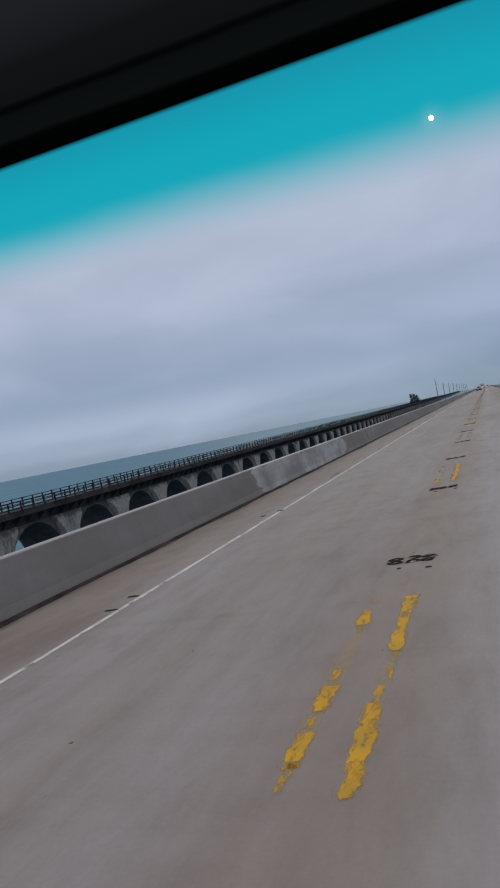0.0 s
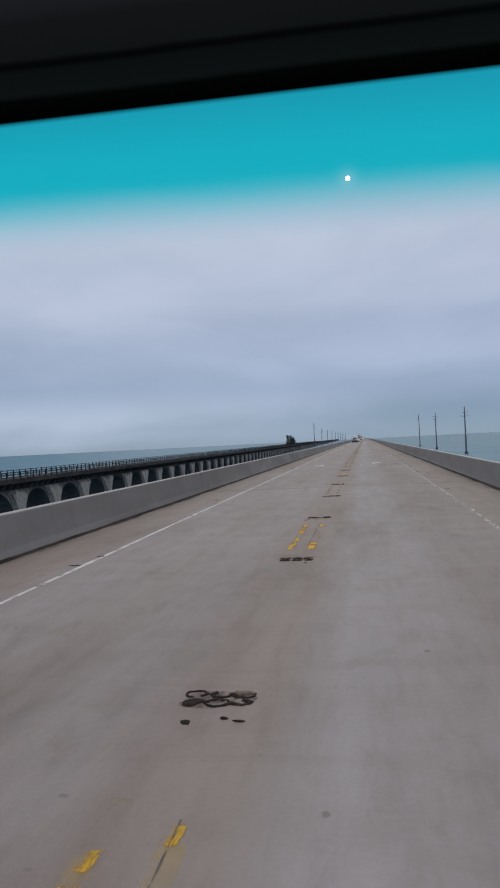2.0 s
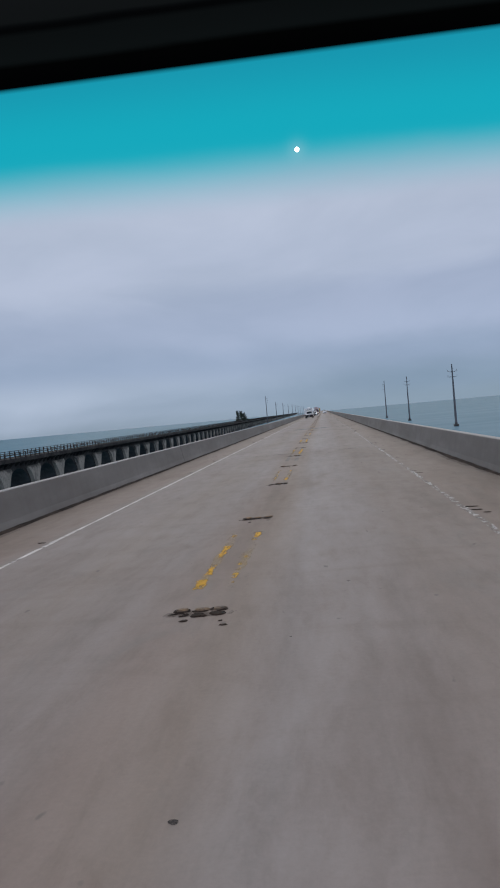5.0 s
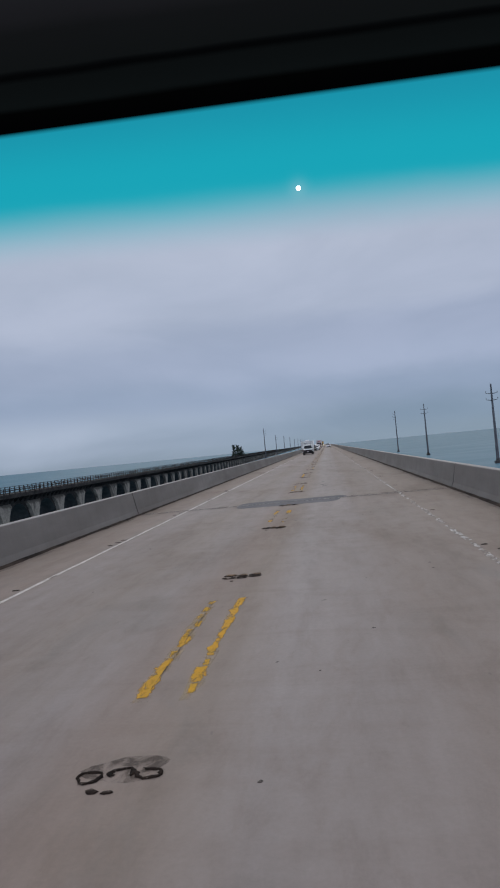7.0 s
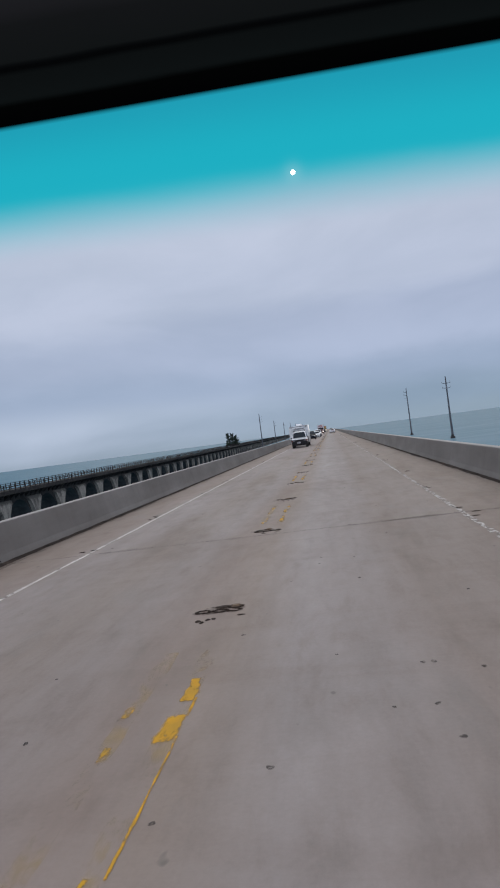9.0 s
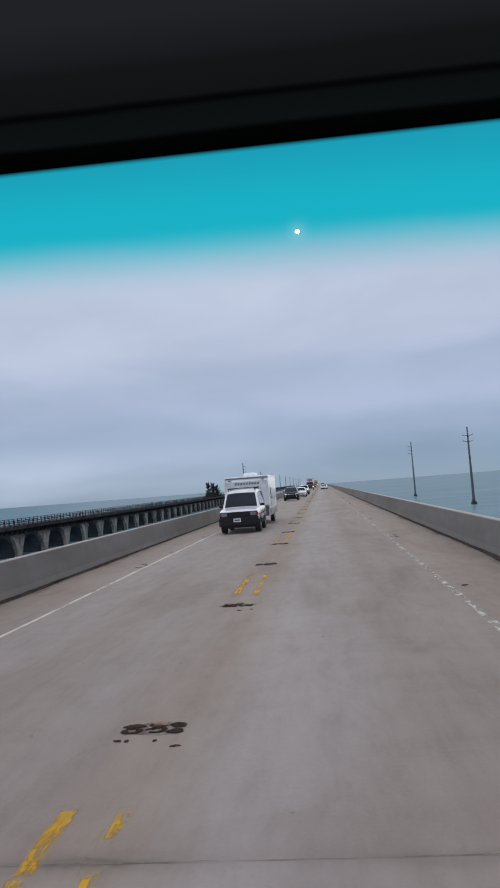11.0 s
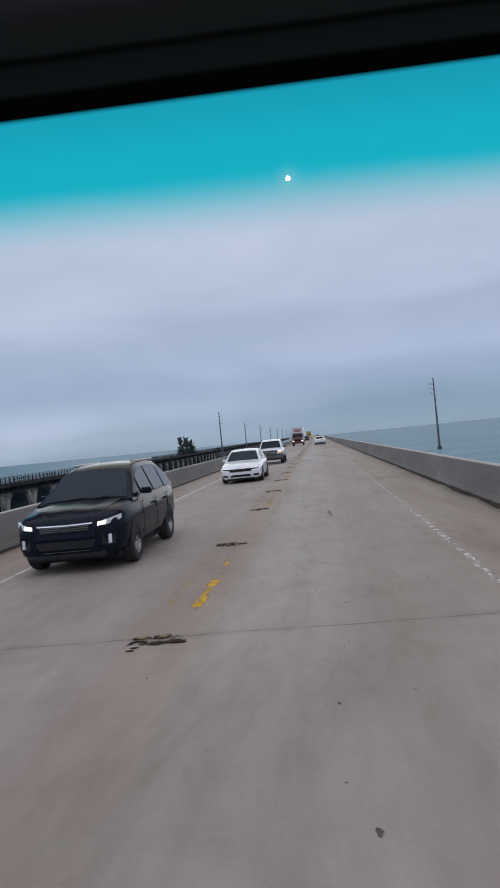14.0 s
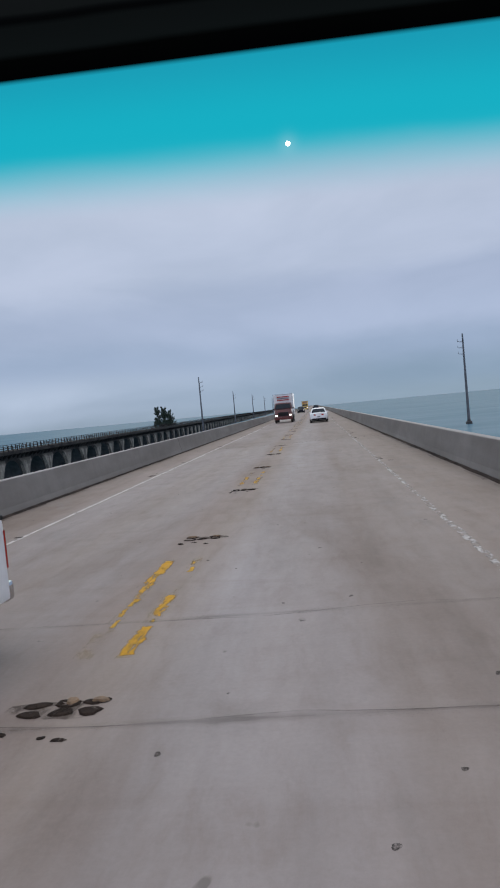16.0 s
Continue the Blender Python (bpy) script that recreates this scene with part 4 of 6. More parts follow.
def arch_wall(wall):
    """One bay of the wall with its arch cut through, from the middle of one pier to the next."""
    bm = bmesh.new()
    a0 = math.asin((low - centre_z) / RADIUS)
    arch = [(RADIUS * math.cos(a), centre_z + RADIUS * math.sin(a)) for a in (math.pi - a0 - (math.pi - 2 * a0) * i / 20 for i in range(21))]
    lower = [(-half, low)] + arch + [(half, low)]
    for x in (0.0, -DEPTH):
        bot = [bm.verts.new((x, u, z)) for u, z in lower]
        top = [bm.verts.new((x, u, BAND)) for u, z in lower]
        for k in range(len(lower) - 1):
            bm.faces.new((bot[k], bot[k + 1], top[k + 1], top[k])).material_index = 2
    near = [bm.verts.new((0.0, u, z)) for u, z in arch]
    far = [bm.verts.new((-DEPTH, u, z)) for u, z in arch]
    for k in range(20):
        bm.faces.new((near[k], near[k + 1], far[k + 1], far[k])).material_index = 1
    # pier nose that fans out towards the top, like a wedge between two arches
    fan = ((0.62, 0.80, low), (0.62, 1.00, -6.6), (0.60, 1.55, -5.4), (0.56, 2.15, -4.5), (0.50, 2.75, -3.9), (0.20, 3.05, BAND + 0.03))
    for s in (-1, 1):
        rows = [[bm.verts.new((x, s * half, z)), bm.verts.new((x, s * (half - w), z)), bm.verts.new((-0.02, s * (half - w - 0.22), z))] for x, w, z in fan]
        for p, q in zip(rows, rows[1:]):
            bm.faces.new((p[0], p[1], q[1], q[0]))
            bm.faces.new((p[1], p[2], q[2], q[1]))
        bm.faces.new((rows[-1][0], rows[-1][1], rows[-1][2], bm.verts.new((-0.02, s * half, BAND + 0.03))))
    bmesh.ops.remove_doubles(bm, verts=bm.verts[:], dist=0.0005)
    bmesh.ops.recalc_face_normals(bm, faces=bm.faces[:])
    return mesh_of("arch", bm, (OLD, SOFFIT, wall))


def road_slab():
    """The later road slab, hung out over the arches on brackets, black with weather and with the overhang's shade
    painted in.
    """
    bm = bmesh.new()
    # upper wall strip: its black holds both stain and the overhang's cast shade
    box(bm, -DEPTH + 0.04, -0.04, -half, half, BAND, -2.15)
    box(bm, -DEPTH - 1.0, 1.0, -half, half, -2.15, -1.80)
    box(bm, 1.0, 1.22, -half, half, -2.3, -1.62)
    for k in range(6):
        y = -half + (k + 0.5) * PITCH / 6
        v = [bm.verts.new((x, y + w, z)) for w in (-0.15, 0.15) for x, z in ((-0.04, -2.15), (-0.04, -3.3), (0.95, -2.45), (0.95, -2.15))]
        bm.faces.new(v[:4])
        bm.faces.new(v[4:][::-1])
        bm.faces.new((v[1], v[2], v[6], v[5]))
        bm.faces.new((v[2], v[3], v[7], v[6]))
    bmesh.ops.recalc_face_normals(bm, faces=bm.faces[:])
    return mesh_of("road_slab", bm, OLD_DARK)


def hand_rail(x):
    return mesh_of("rail", rod(bmesh.new(), (x, -half, 0), (x, half, 0), 0.05, sides=6), RUST_RAIL)


def plain_box(bm, x0, x1, y0, y1, z0, z1):
    v = [bm.verts.new((x, y, z)) for x in (x0, x1) for y in (y0, y1) for z in (z0, z1)]
    for f in ((0, 1, 3, 2), (4, 6, 7, 5), (0, 4, 5, 1), (2, 3, 7, 6), (0, 2, 6, 4), (1, 5, 7, 3)):
        bm.faces.new([v[i] for i in f])


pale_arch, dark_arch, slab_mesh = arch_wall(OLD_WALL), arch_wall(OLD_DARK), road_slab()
rail_mesh = hand_rail(1.1)
bm = bmesh.new()
box(bm, -0.07, 0.07, -0.07, 0.07, -1.70, -0.62)
box(bm, -0.12, 0.12, -0.12, 0.12, -1.80, -1.60)
post_mesh = mesh_of("rail_post", bm, RUST_RAIL)
rest = bmesh.new()
for k in BAYS:
    y = FIRST + (k + 0.5) * PITCH
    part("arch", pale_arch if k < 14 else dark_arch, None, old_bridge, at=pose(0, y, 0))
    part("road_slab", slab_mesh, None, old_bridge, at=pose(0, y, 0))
    for x in (1.1, -DEPTH - 0.85):
        for z in (-0.70, -1.05, -1.38):
            if x > 0 and 40 < y < 660:
                part("rail", rail_mesh, None, old_bridge, at=pose(0, y, z))
            else:
                plain_box(rest, x - 0.045, x + 0.045, y - half, y + half, z - 0.045, z + 0.045)
        for n in range(6):
            yy = y - half + (n + 0.5) * PITCH / 6
            if x > 0 and 40 < y < 660:
                part("rail_post", post_mesh, None, old_bridge, at=pose(x, yy, 0))
            else:
                plain_box(rest, x - 0.07, x + 0.07, yy - 0.07, yy + 0.07, -1.80, -0.62)
for k in FAR_BAYS:
    y = FIRST + (k + 0.5) * PITCH
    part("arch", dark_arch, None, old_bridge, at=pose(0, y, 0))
    part("road_slab", slab_mesh, None, old_bridge, at=pose(0, y, 0))
    for n in range(6):
        yy = y - half + (n + 0.5) * PITCH / 6
        plain_box(rest, 1.03, 1.17, yy - 0.07, yy + 0.07, -1.80, -0.62)
    for z in (-0.70, -1.05, -1.38):
        plain_box(rest, 1.06, 1.14, y - half, y + half, z - 0.04, z + 0.04)
tagged(part("far_railing", rest, RUST_RAIL, old_bridge), kind="stuff")


# ---------------------------------------------------------------- power poles in the sea
def power_pole(x, y, top, arms, side):
    """A tapered steel pole on a pile cap; arms stand out to one side or both."""
    ob = thing("power_pole", "tall tapered grey steel power pole standing in the sea", "power pole", "power poles", at=pose(x, y, 0))
    bm = bmesh.new()
    rod(bm, (0, 0, WATER_Z + 0.9), (0, 0, top), 0.42, 0.19, 10)
    part("shaft", bm, POLE, ob, smooth=True)
    bm = bmesh.new()
    box(bm, -0.75, 0.75, -0.75, 0.75, WATER_Z - 1.0, WATER_Z + 0.75, 0.12)
    rod(bm, (0, 0, WATER_Z + 0.7), (0, 0, WATER_Z + 1.3), 0.55, 0.42, 10)
    part("pile_cap", bm, POLE_BASE, ob, "dark wet concrete pile cap")
    for dz, way in arms:
        for s in ((-1, 1) if way == 0 else (way,)):
            bm = bmesh.new()
            rod(bm, (0, 0, top - dz), (1.45 * s, 0, top - dz + 0.22), 0.11, 0.06, 6)
            arm = part("arm", bm, POLE, ob)
            bm = bmesh.new()
            for i in range(4):
                rod(bm, (1.45 * s, 0, top - dz + 0.24 + 0.14 * i), (1.45 * s, 0, top - dz + 0.33 + 0.14 * i), 0.10, 0.07, 8)
            part("insulator", bm, INSULATOR, arm)
    return ob


power_pole(43.2, 370.6, 13.1, ((2.6, 0), (4.3, 0)), 0)
power_pole(42.9, 492.8, 14.8, ((2.6, 0), (4.3, 0)), 0)
power_pole(42.5, 615.4, 17.6, ((2.3, -1), (4.0, -1), (5.7, -1)), -1)
power_pole(-45.0, 695.2, 17.1, ((2.3, 1), (4.0, 1), (5.7, 1)), 1)
for i in range(9):
    power_pole(-45.0, 811.2 + 121.0 * i, 13.6, ((2.3, 1), (4.0, 1)), 1)


# ---------------------------------------------------------------- the islet behind the old bridge
bm = bmesh.new()
bmesh.ops.create_grid(bm, x_segments=24, y_segments=40, size=1.0, matrix=pose(-92, 790, 0) @ Matrix.Diagonal((26, 75, 1, 1)))
for v in bm.verts:
    u, w = (v.co.x + 92) / 26, (v.co.y - 790) / 75
    v.co.z = WATER_Z - 1.2 + 3.4 * max(0, 1 - u * u - w * w) ** 0.5 + 0.5 * noise.noise(v.co * 0.11)
tagged(new("island", mesh_of("island", bm, SAND, True)), "low sandy islet behind the old bridge", "island", kind="structure")


def tree(x, y, base, stems, rng, label):
    """A clump of upright plumes: each stem (x, height, spread) carries short limbs and many small leaf sprays."""
    ob = thing("tree", label, "tree", at=pose(x, y, base))
    wood, leaves = bmesh.new(), bmesh.new()
    rod(wood, (0, 0, -0.8), (0, 0, 1.6), 0.42, 0.32, 8)
    for sx, height, spread in stems:
        rod(wood, (0, 0, 1.4), (sx * 0.6, 0, height * 0.45), 0.24, 0.15, 7)
        rod(wood, (sx * 0.6, 0, height * 0.45), (sx, 0, height), 0.15, 0.04, 7)
        for _ in range(60):
            z = height * rng.uniform(0.10, 0.97)
            a = rng.uniform(0, 2 * math.pi)
            r = spread * (1.15 - 0.75 * z / height) * rng.uniform(0.3, 1.0)
            foot = Vector((sx * (0.6 if z < height * 0.45 else z / height), 0, z))
            tip = foot + Vector((r * math.cos(a), r * math.sin(a), r * rng.uniform(0.6, 1.3)))
            rod(wood, foot, tip, 0.06, 0.02, 5)
            for _ in range(64):
                c = foot.lerp(tip, rng.uniform(0.35, 1.1)) + Vector((rng.gauss(0, 0.13), rng.gauss(0, 0.13), rng.gauss(0, 0.24)))
                s = rng.uniform(0.14, 0.34)
                q = Euler((rng.uniform(-0.5, 0.5), rng.uniform(0.7, 1.7), rng.uniform(0, 6))).to_matrix()
                leaves.faces.new([leaves.verts.new(c + q @ Vector(p)) for p in ((-s, 0, 0), (0, -s * 0.5, 0.03), (s, 0, 0), (0, s * 0.5, 0.03))])
    part("trunk", wood, BARK, ob)
    part("crown", leaves, LEAF, ob)
    return ob


rng = random.Random(5)
tree(-74.6, 747.6, -5.0, ((-0.6, 12.4, 2.9),), rng, "tall dark pine on the islet behind the old bridge")
tree(-72.4, 748.5, -5.0, ((0.1, 12.0, 2.7),), rng, "slender dark pine between two others on the islet")
tree(-69.8, 749.0, -5.0, ((0.3, 10.6, 3.0),), rng, "lower dark pine beside taller ones on the islet")
bm = bmesh.new()
for _ in range(2600):
    a = rng.uniform(0, 2 * math.pi)
    r = rng.random() ** 0.5
    x, y = -85 + 15 * r * math.cos(a), 800 + 52 * r * math.sin(a)
    c = Vector((x, y, -5.4 + rng.uniform(0, 2.6) * (1 - 0.5 * r) + 1.5 * noise.noise((x * 0.1, y * 0.06, 0))))
    s = rng.uniform(0.3, 0.8)
    q = Euler((rng.uniform(0, 6), rng.uniform(0, 6), rng.uniform(0, 6))).to_matrix()
    bm.faces.new([bm.verts.new(c + q @ Vector(p)) for p in ((-s, 0, 0), (0, -s * 0.6, 0.1), (s, 0, 0), (0, s * 0.6, 0.1))])
tagged(new("island_scrub", mesh_of("island_scrub", bm, SCRUB)), "low dark green scrub on the islet", "bushes", kind="stuff")

# ---------------------------------------------------------------- vehicles
def car_paint(name, colour, rough=0.28, metal=0.0):
    m, nt, bsdf = material(name)
    dirt = nnoise(nt, 2.5, 5.0, 0.6)
    dark = tuple(c * 0.86 for c in colour)
    nt.links.new(nramp(nt, dirt, [(0.3, dark), (0.6, colour)]), bsdf.inputs["Base Color"])
    bsdf.inputs["Roughness"].default_value, bsdf.inputs["Metallic"].default_value = rough, metal
    bsdf.inputs["Coat Weight"].default_value, bsdf.inputs["Coat Roughness"].default_value = 0.5, 0.05
    bsdf.inputs["Specular IOR Level"].default_value = 0.35
    return m


def glowing(name, colour, strength, base=(0.7, 0.7, 0.7)):
    m, nt, bsdf = material(name)
    bsdf.inputs["Base Color"].default_value = (*base, 1)
    bsdf.inputs["Roughness"].default_value = 0.15
    bsdf.inputs["Emission Color"].default_value, bsdf.inputs["Emission Strength"].default_value = (*colour, 1), strength
    return m


WHITE_PAINT = car_paint("white_car_paint", (0.72, 0.73, 0.75))
CHARCOAL_PAINT = car_paint("charcoal_car_paint", (0.010, 0.012, 0.019), 0.2)
for key, v in (("Coat Weight", 0.0), ("Coat Roughness", 0.10), ("Specular IOR Level", 0.085), ("Specular Tint", (0.62, 0.80, 1.0, 1.0))):
    CHARCOAL_PAINT.node_tree.nodes["Principled BSDF"].inputs[key].default_value = v
RED_PAINT = car_paint("dark_red_truck_paint", (0.085, 0.014, 0.014), 0.35)
YELLOW_PAINT = car_paint("yellow_truck_paint", (0.44, 0.30, 0.07), 0.4)
BOX_PAINT = car_paint("truck_box_paint", (0.62, 0.60, 0.62), 0.45)
CARAVAN_SKIN = car_paint("caravan_skin", (0.80, 0.81, 0.82), 0.45)
GREY_SKIN = car_paint("grey_caravan_skin", (0.20, 0.205, 0.215), 0.45)


def tinted_glass():
    """Dark glass over a dark inside, with a weak even reflection."""
    m, nt, bsdf = material("tinted_glass")
    nt.nodes.remove(bsdf)
    body, gloss, mix = nt.nodes.new("ShaderNodeBsdfDiffuse"), nt.nodes.new("ShaderNodeBsdfGlossy"), nt.nodes.new("ShaderNodeMixShader")
    nt.links.new(nramp(nt, nnoise(nt, 1.5, 3.0), [(0.35, (0.003, 0.005, 0.008)), (0.65, (0.008, 0.012, 0.017))]), body.inputs["Color"])
    gloss.inputs["Roughness"].default_value = 0.02
    gloss.inputs["Color"].default_value = (0.72, 0.82, 0.95, 1.0)
    slant = nt.nodes.new("ShaderNodeFresnel")
    slant.inputs["IOR"].default_value = 1.45
    nt.links.new(nmath(nt, "MULTIPLY", slant.outputs[0], 0.6), mix.inputs[0])
    nt.links.new(body.outputs[0], mix.inputs[1])
    nt.links.new(gloss.outputs[0], mix.inputs[2])
    nt.links.new(mix.outputs[0], nt.nodes["Material Output"].inputs[0])
    return m


GLASS = tinted_glass()
TRIM = grained("black_trim", (0.008, 0.008, 0.009), (0.022, 0.022, 0.025), 12.0, 0.65, bump=0.1)
TRIM.node_tree.nodes["Principled BSDF"].inputs["Specular IOR Level"].default_value = 0.15
GREY_BUMPER = grained("scuffed_bumper", (0.05, 0.05, 0.052), (0.11, 0.11, 0.115), 6.0, 0.5, bump=0.1)
DARK_LAMP = grained("dull_lamp_glass", (0.07, 0.07, 0.075), (0.22, 0.22, 0.235), 16.0, 0.2, bump=0.0)
TYRE = grained("tyre_rubber", (0.012, 0.012, 0.012), (0.032, 0.031, 0.030), 16.0, 0.85)
RIM = grained("wheel_rim", (0.30, 0.30, 0.31), (0.46, 0.46, 0.47), 8.0, 0.35, 0.6, 0.0)
CHROME = grained("chrome", (0.48, 0.48, 0.50), (0.62, 0.62, 0.63), 6.0, 0.15, 1.0, 0.0)
LAMP_GLASS = grained("lamp_glass", (0.42, 0.43, 0.45), (0.60, 0.61, 0.63), 18.0, 0.12, bump=0.0)
LAMP_ON = glowing("lit_headlamp", (1.0, 0.93, 0.80), 1.6)
CORNER = grained("corner_lens", (0.20, 0.03, 0.015), (0.34, 0.06, 0.025), 12.0, 0.2, bump=0.0)
LAMP_STRIP = glowing("daytime_lamp", (0.92, 0.97, 1.0), 0.7)
AMBER = glowing("amber_lamp", (1.0, 0.42, 0.05), 0.35, (0.5, 0.2, 0.03))
RED_LENS = grained("red_lens", (0.26, 0.012, 0.010), (0.38, 0.03, 0.02), 10.0, 0.15, bump=0.0)
PLATE = grained("number_plate", (0.55, 0.55, 0.56), (0.65, 0.65, 0.66), 6.0, 0.4, bump=0.0)
PLATE_BAR = grained("plate_bar", (0.06, 0.07, 0.10), (0.10, 0.11, 0.14), 6.0, 0.5, bump=0.0)
GRAPHIC = grained("dark_graphic", (0.09, 0.10, 0.13), (0.20, 0.21, 0.24), 5.0, 0.5, bump=0.0)


def ring_of(half, z0, z1, edge):
    """A rounded section across a car, from the middle of the floor up to the middle of the top."""
    h = z1 - z0
    right = [(half * 0.80, z0), (half * 0.95, z0 + 0.12 * h), (half, z0 + 0.34 * h), (half * 1.0, z0 + 0.62 * h),
             (half * 0.975, z0 + 0.86 * h), (half * 0.975 - edge, z1 - 0.01), (half * 0.55, z1 + 0.015)]
    return right + [(0, z1 + 0.025)] + [(-x, z) for x, z in reversed(right)]


def loft(bm, rings):
    """Rings of (y, [(x, z), ...]) joined into a closed skin."""
    rows = [[bm.verts.new((x, y, z)) for x, z in pts] for y, pts in rings]
    n = len(rows[0])
    for a, b in zip(rows, rows[1:]):
        for i in range(n):
            bm.faces.new((a[i], a[(i + 1) % n], b[(i + 1) % n], b[i]))
    bm.faces.new(rows[0])
    bm.faces.new(rows[-1][::-1])
    bmesh.ops.recalc_face_normals(bm, faces=bm.faces[:])
    return bm


def panel(bm, corners, thick=0.012):
    """A four-cornered plate, drawn out along its normal."""
    c = [Vector(p) for p in corners]
    n = (c[1] - c[0]).cross(c[3] - c[0]).normalized() * thick
    a = [bm.verts.new(p - n) for p in c]
    b = [bm.verts.new(p + n) for p in c]
    for i in range(4):
        bm.faces.new((a[i], a[(i + 1) % 4], b[(i + 1) % 4], b[i]))
    bm.faces.new(a[::-1])
    bm.faces.new(b)
    bmesh.ops.recalc_face_normals(bm, faces=bm.faces[:])
    return bm


def between(quad, u0, u1, v0, v1):
    """A smaller four-cornered patch of a quad (bottom left, bottom right, top right, top left)."""
    a, b, c, d = (Vector(p) for p in quad)
    spot = lambda u, v: (a.lerp(b, u)).lerp(d.lerp(c, u), v)  # noqa: E731
    return [spot(u0, v0), spot(u1, v0), spot(u1, v1), spot(u0, v1)]


def wheel(parent, x, y, radius, width, side):
    bm = bmesh.new()
    prof = [(0.62, -0.5), (0.9, -0.5), (0.985, -0.36), (1.0, 0.0), (0.985, 0.36), (0.9, 0.5), (0.62, 0.5)]
    seg = 24
    rows = [[bm.verts.new((w * width, radius * r * math.cos(2 * math.pi * i / seg), radius * r * math.sin(2 * math.pi * i / seg))) for i in range(seg)] for r, w in prof]
    for a, b in zip(rows, rows[1:] + rows[:1]):
        for i in range(seg):
            bm.faces.new((a[i], a[(i + 1) % seg], b[(i + 1) % seg], b[i]))
    bmesh.ops.recalc_face_normals(bm, faces=bm.faces[:])
    tyre = part("wheel", bm, TYRE, parent, "black tyre", True, pose(x, y, radius))
    part("rim", rod(bmesh.new(), (side * width * 0.10, 0, 0), (side * width * 0.16, 0, 0), radius * 0.64, radius * 0.60, 24), TRIM, tyre, "dark wheel disc")
    bm = bmesh.new()
    lip = [[bm.verts.new((side * width * d, radius * r * math.cos(2 * math.pi * i / seg), radius * r * math.sin(2 * math.pi * i / seg))) for i in range(seg)]
           for r, d in ((0.665, 0.36), (0.645, 0.46), (0.60, 0.44), (0.57, 0.30))]
    for a, b in zip(lip, lip[1:]):
        for i in range(seg):
            bm.faces.new((a[i], a[(i + 1) % seg], b[(i + 1) % seg], b[i]))
    for i in range(5):
        for lean in (-0.17, 0.17):
            a, b = 2 * math.pi * i / 5 + lean * 0.5, 2 * math.pi * i / 5 + lean
            rod(bm, (side * width * 0.36, radius * 0.1 * math.cos(a), radius * 0.1 * math.sin(a)), (side * width * 0.36, radius * 0.59 * math.cos(b), radius * 0.59 * math.sin(b)), radius * 0.075, radius * 0.06, 6)
    rod(bm, (side * width * 0.28, 0, 0), (side * width * 0.44, 0, 0), radius * 0.19, radius * 0.15, 12)
    bmesh.ops.recalc_face_normals(bm, faces=bm.faces[:])
    part("spokes", bm, RIM, tyre, "silver spoked wheel rim")


def axle(parent, y, half, radius, width, gap=1.07):
    for side in (-1, 1):
        wheel(parent, side * (half - width * 0.5 + 0.015), y, radius, width, side)
        # black half-disc on the flank stands in for the shaded gap round the wheel
        bm = bmesh.new()
        pts = [(y + radius * gap * math.cos(a), max(0.2, radius + radius * gap * math.sin(a))) for a in (math.pi * i / 14 for i in range(15))]
        a = [bm.verts.new((side * (half + 0.004), u, z)) for u, z in pts]
        b = [bm.verts.new((side * (half - 0.16), u, z)) for u, z in pts]
        bm.faces.new(a if side > 0 else a[::-1])
        for i in range(14):
            bm.faces.new((a[i], a[i + 1], b[i + 1], b[i]))
        part("wheel_arch", bm, TRIM, parent)


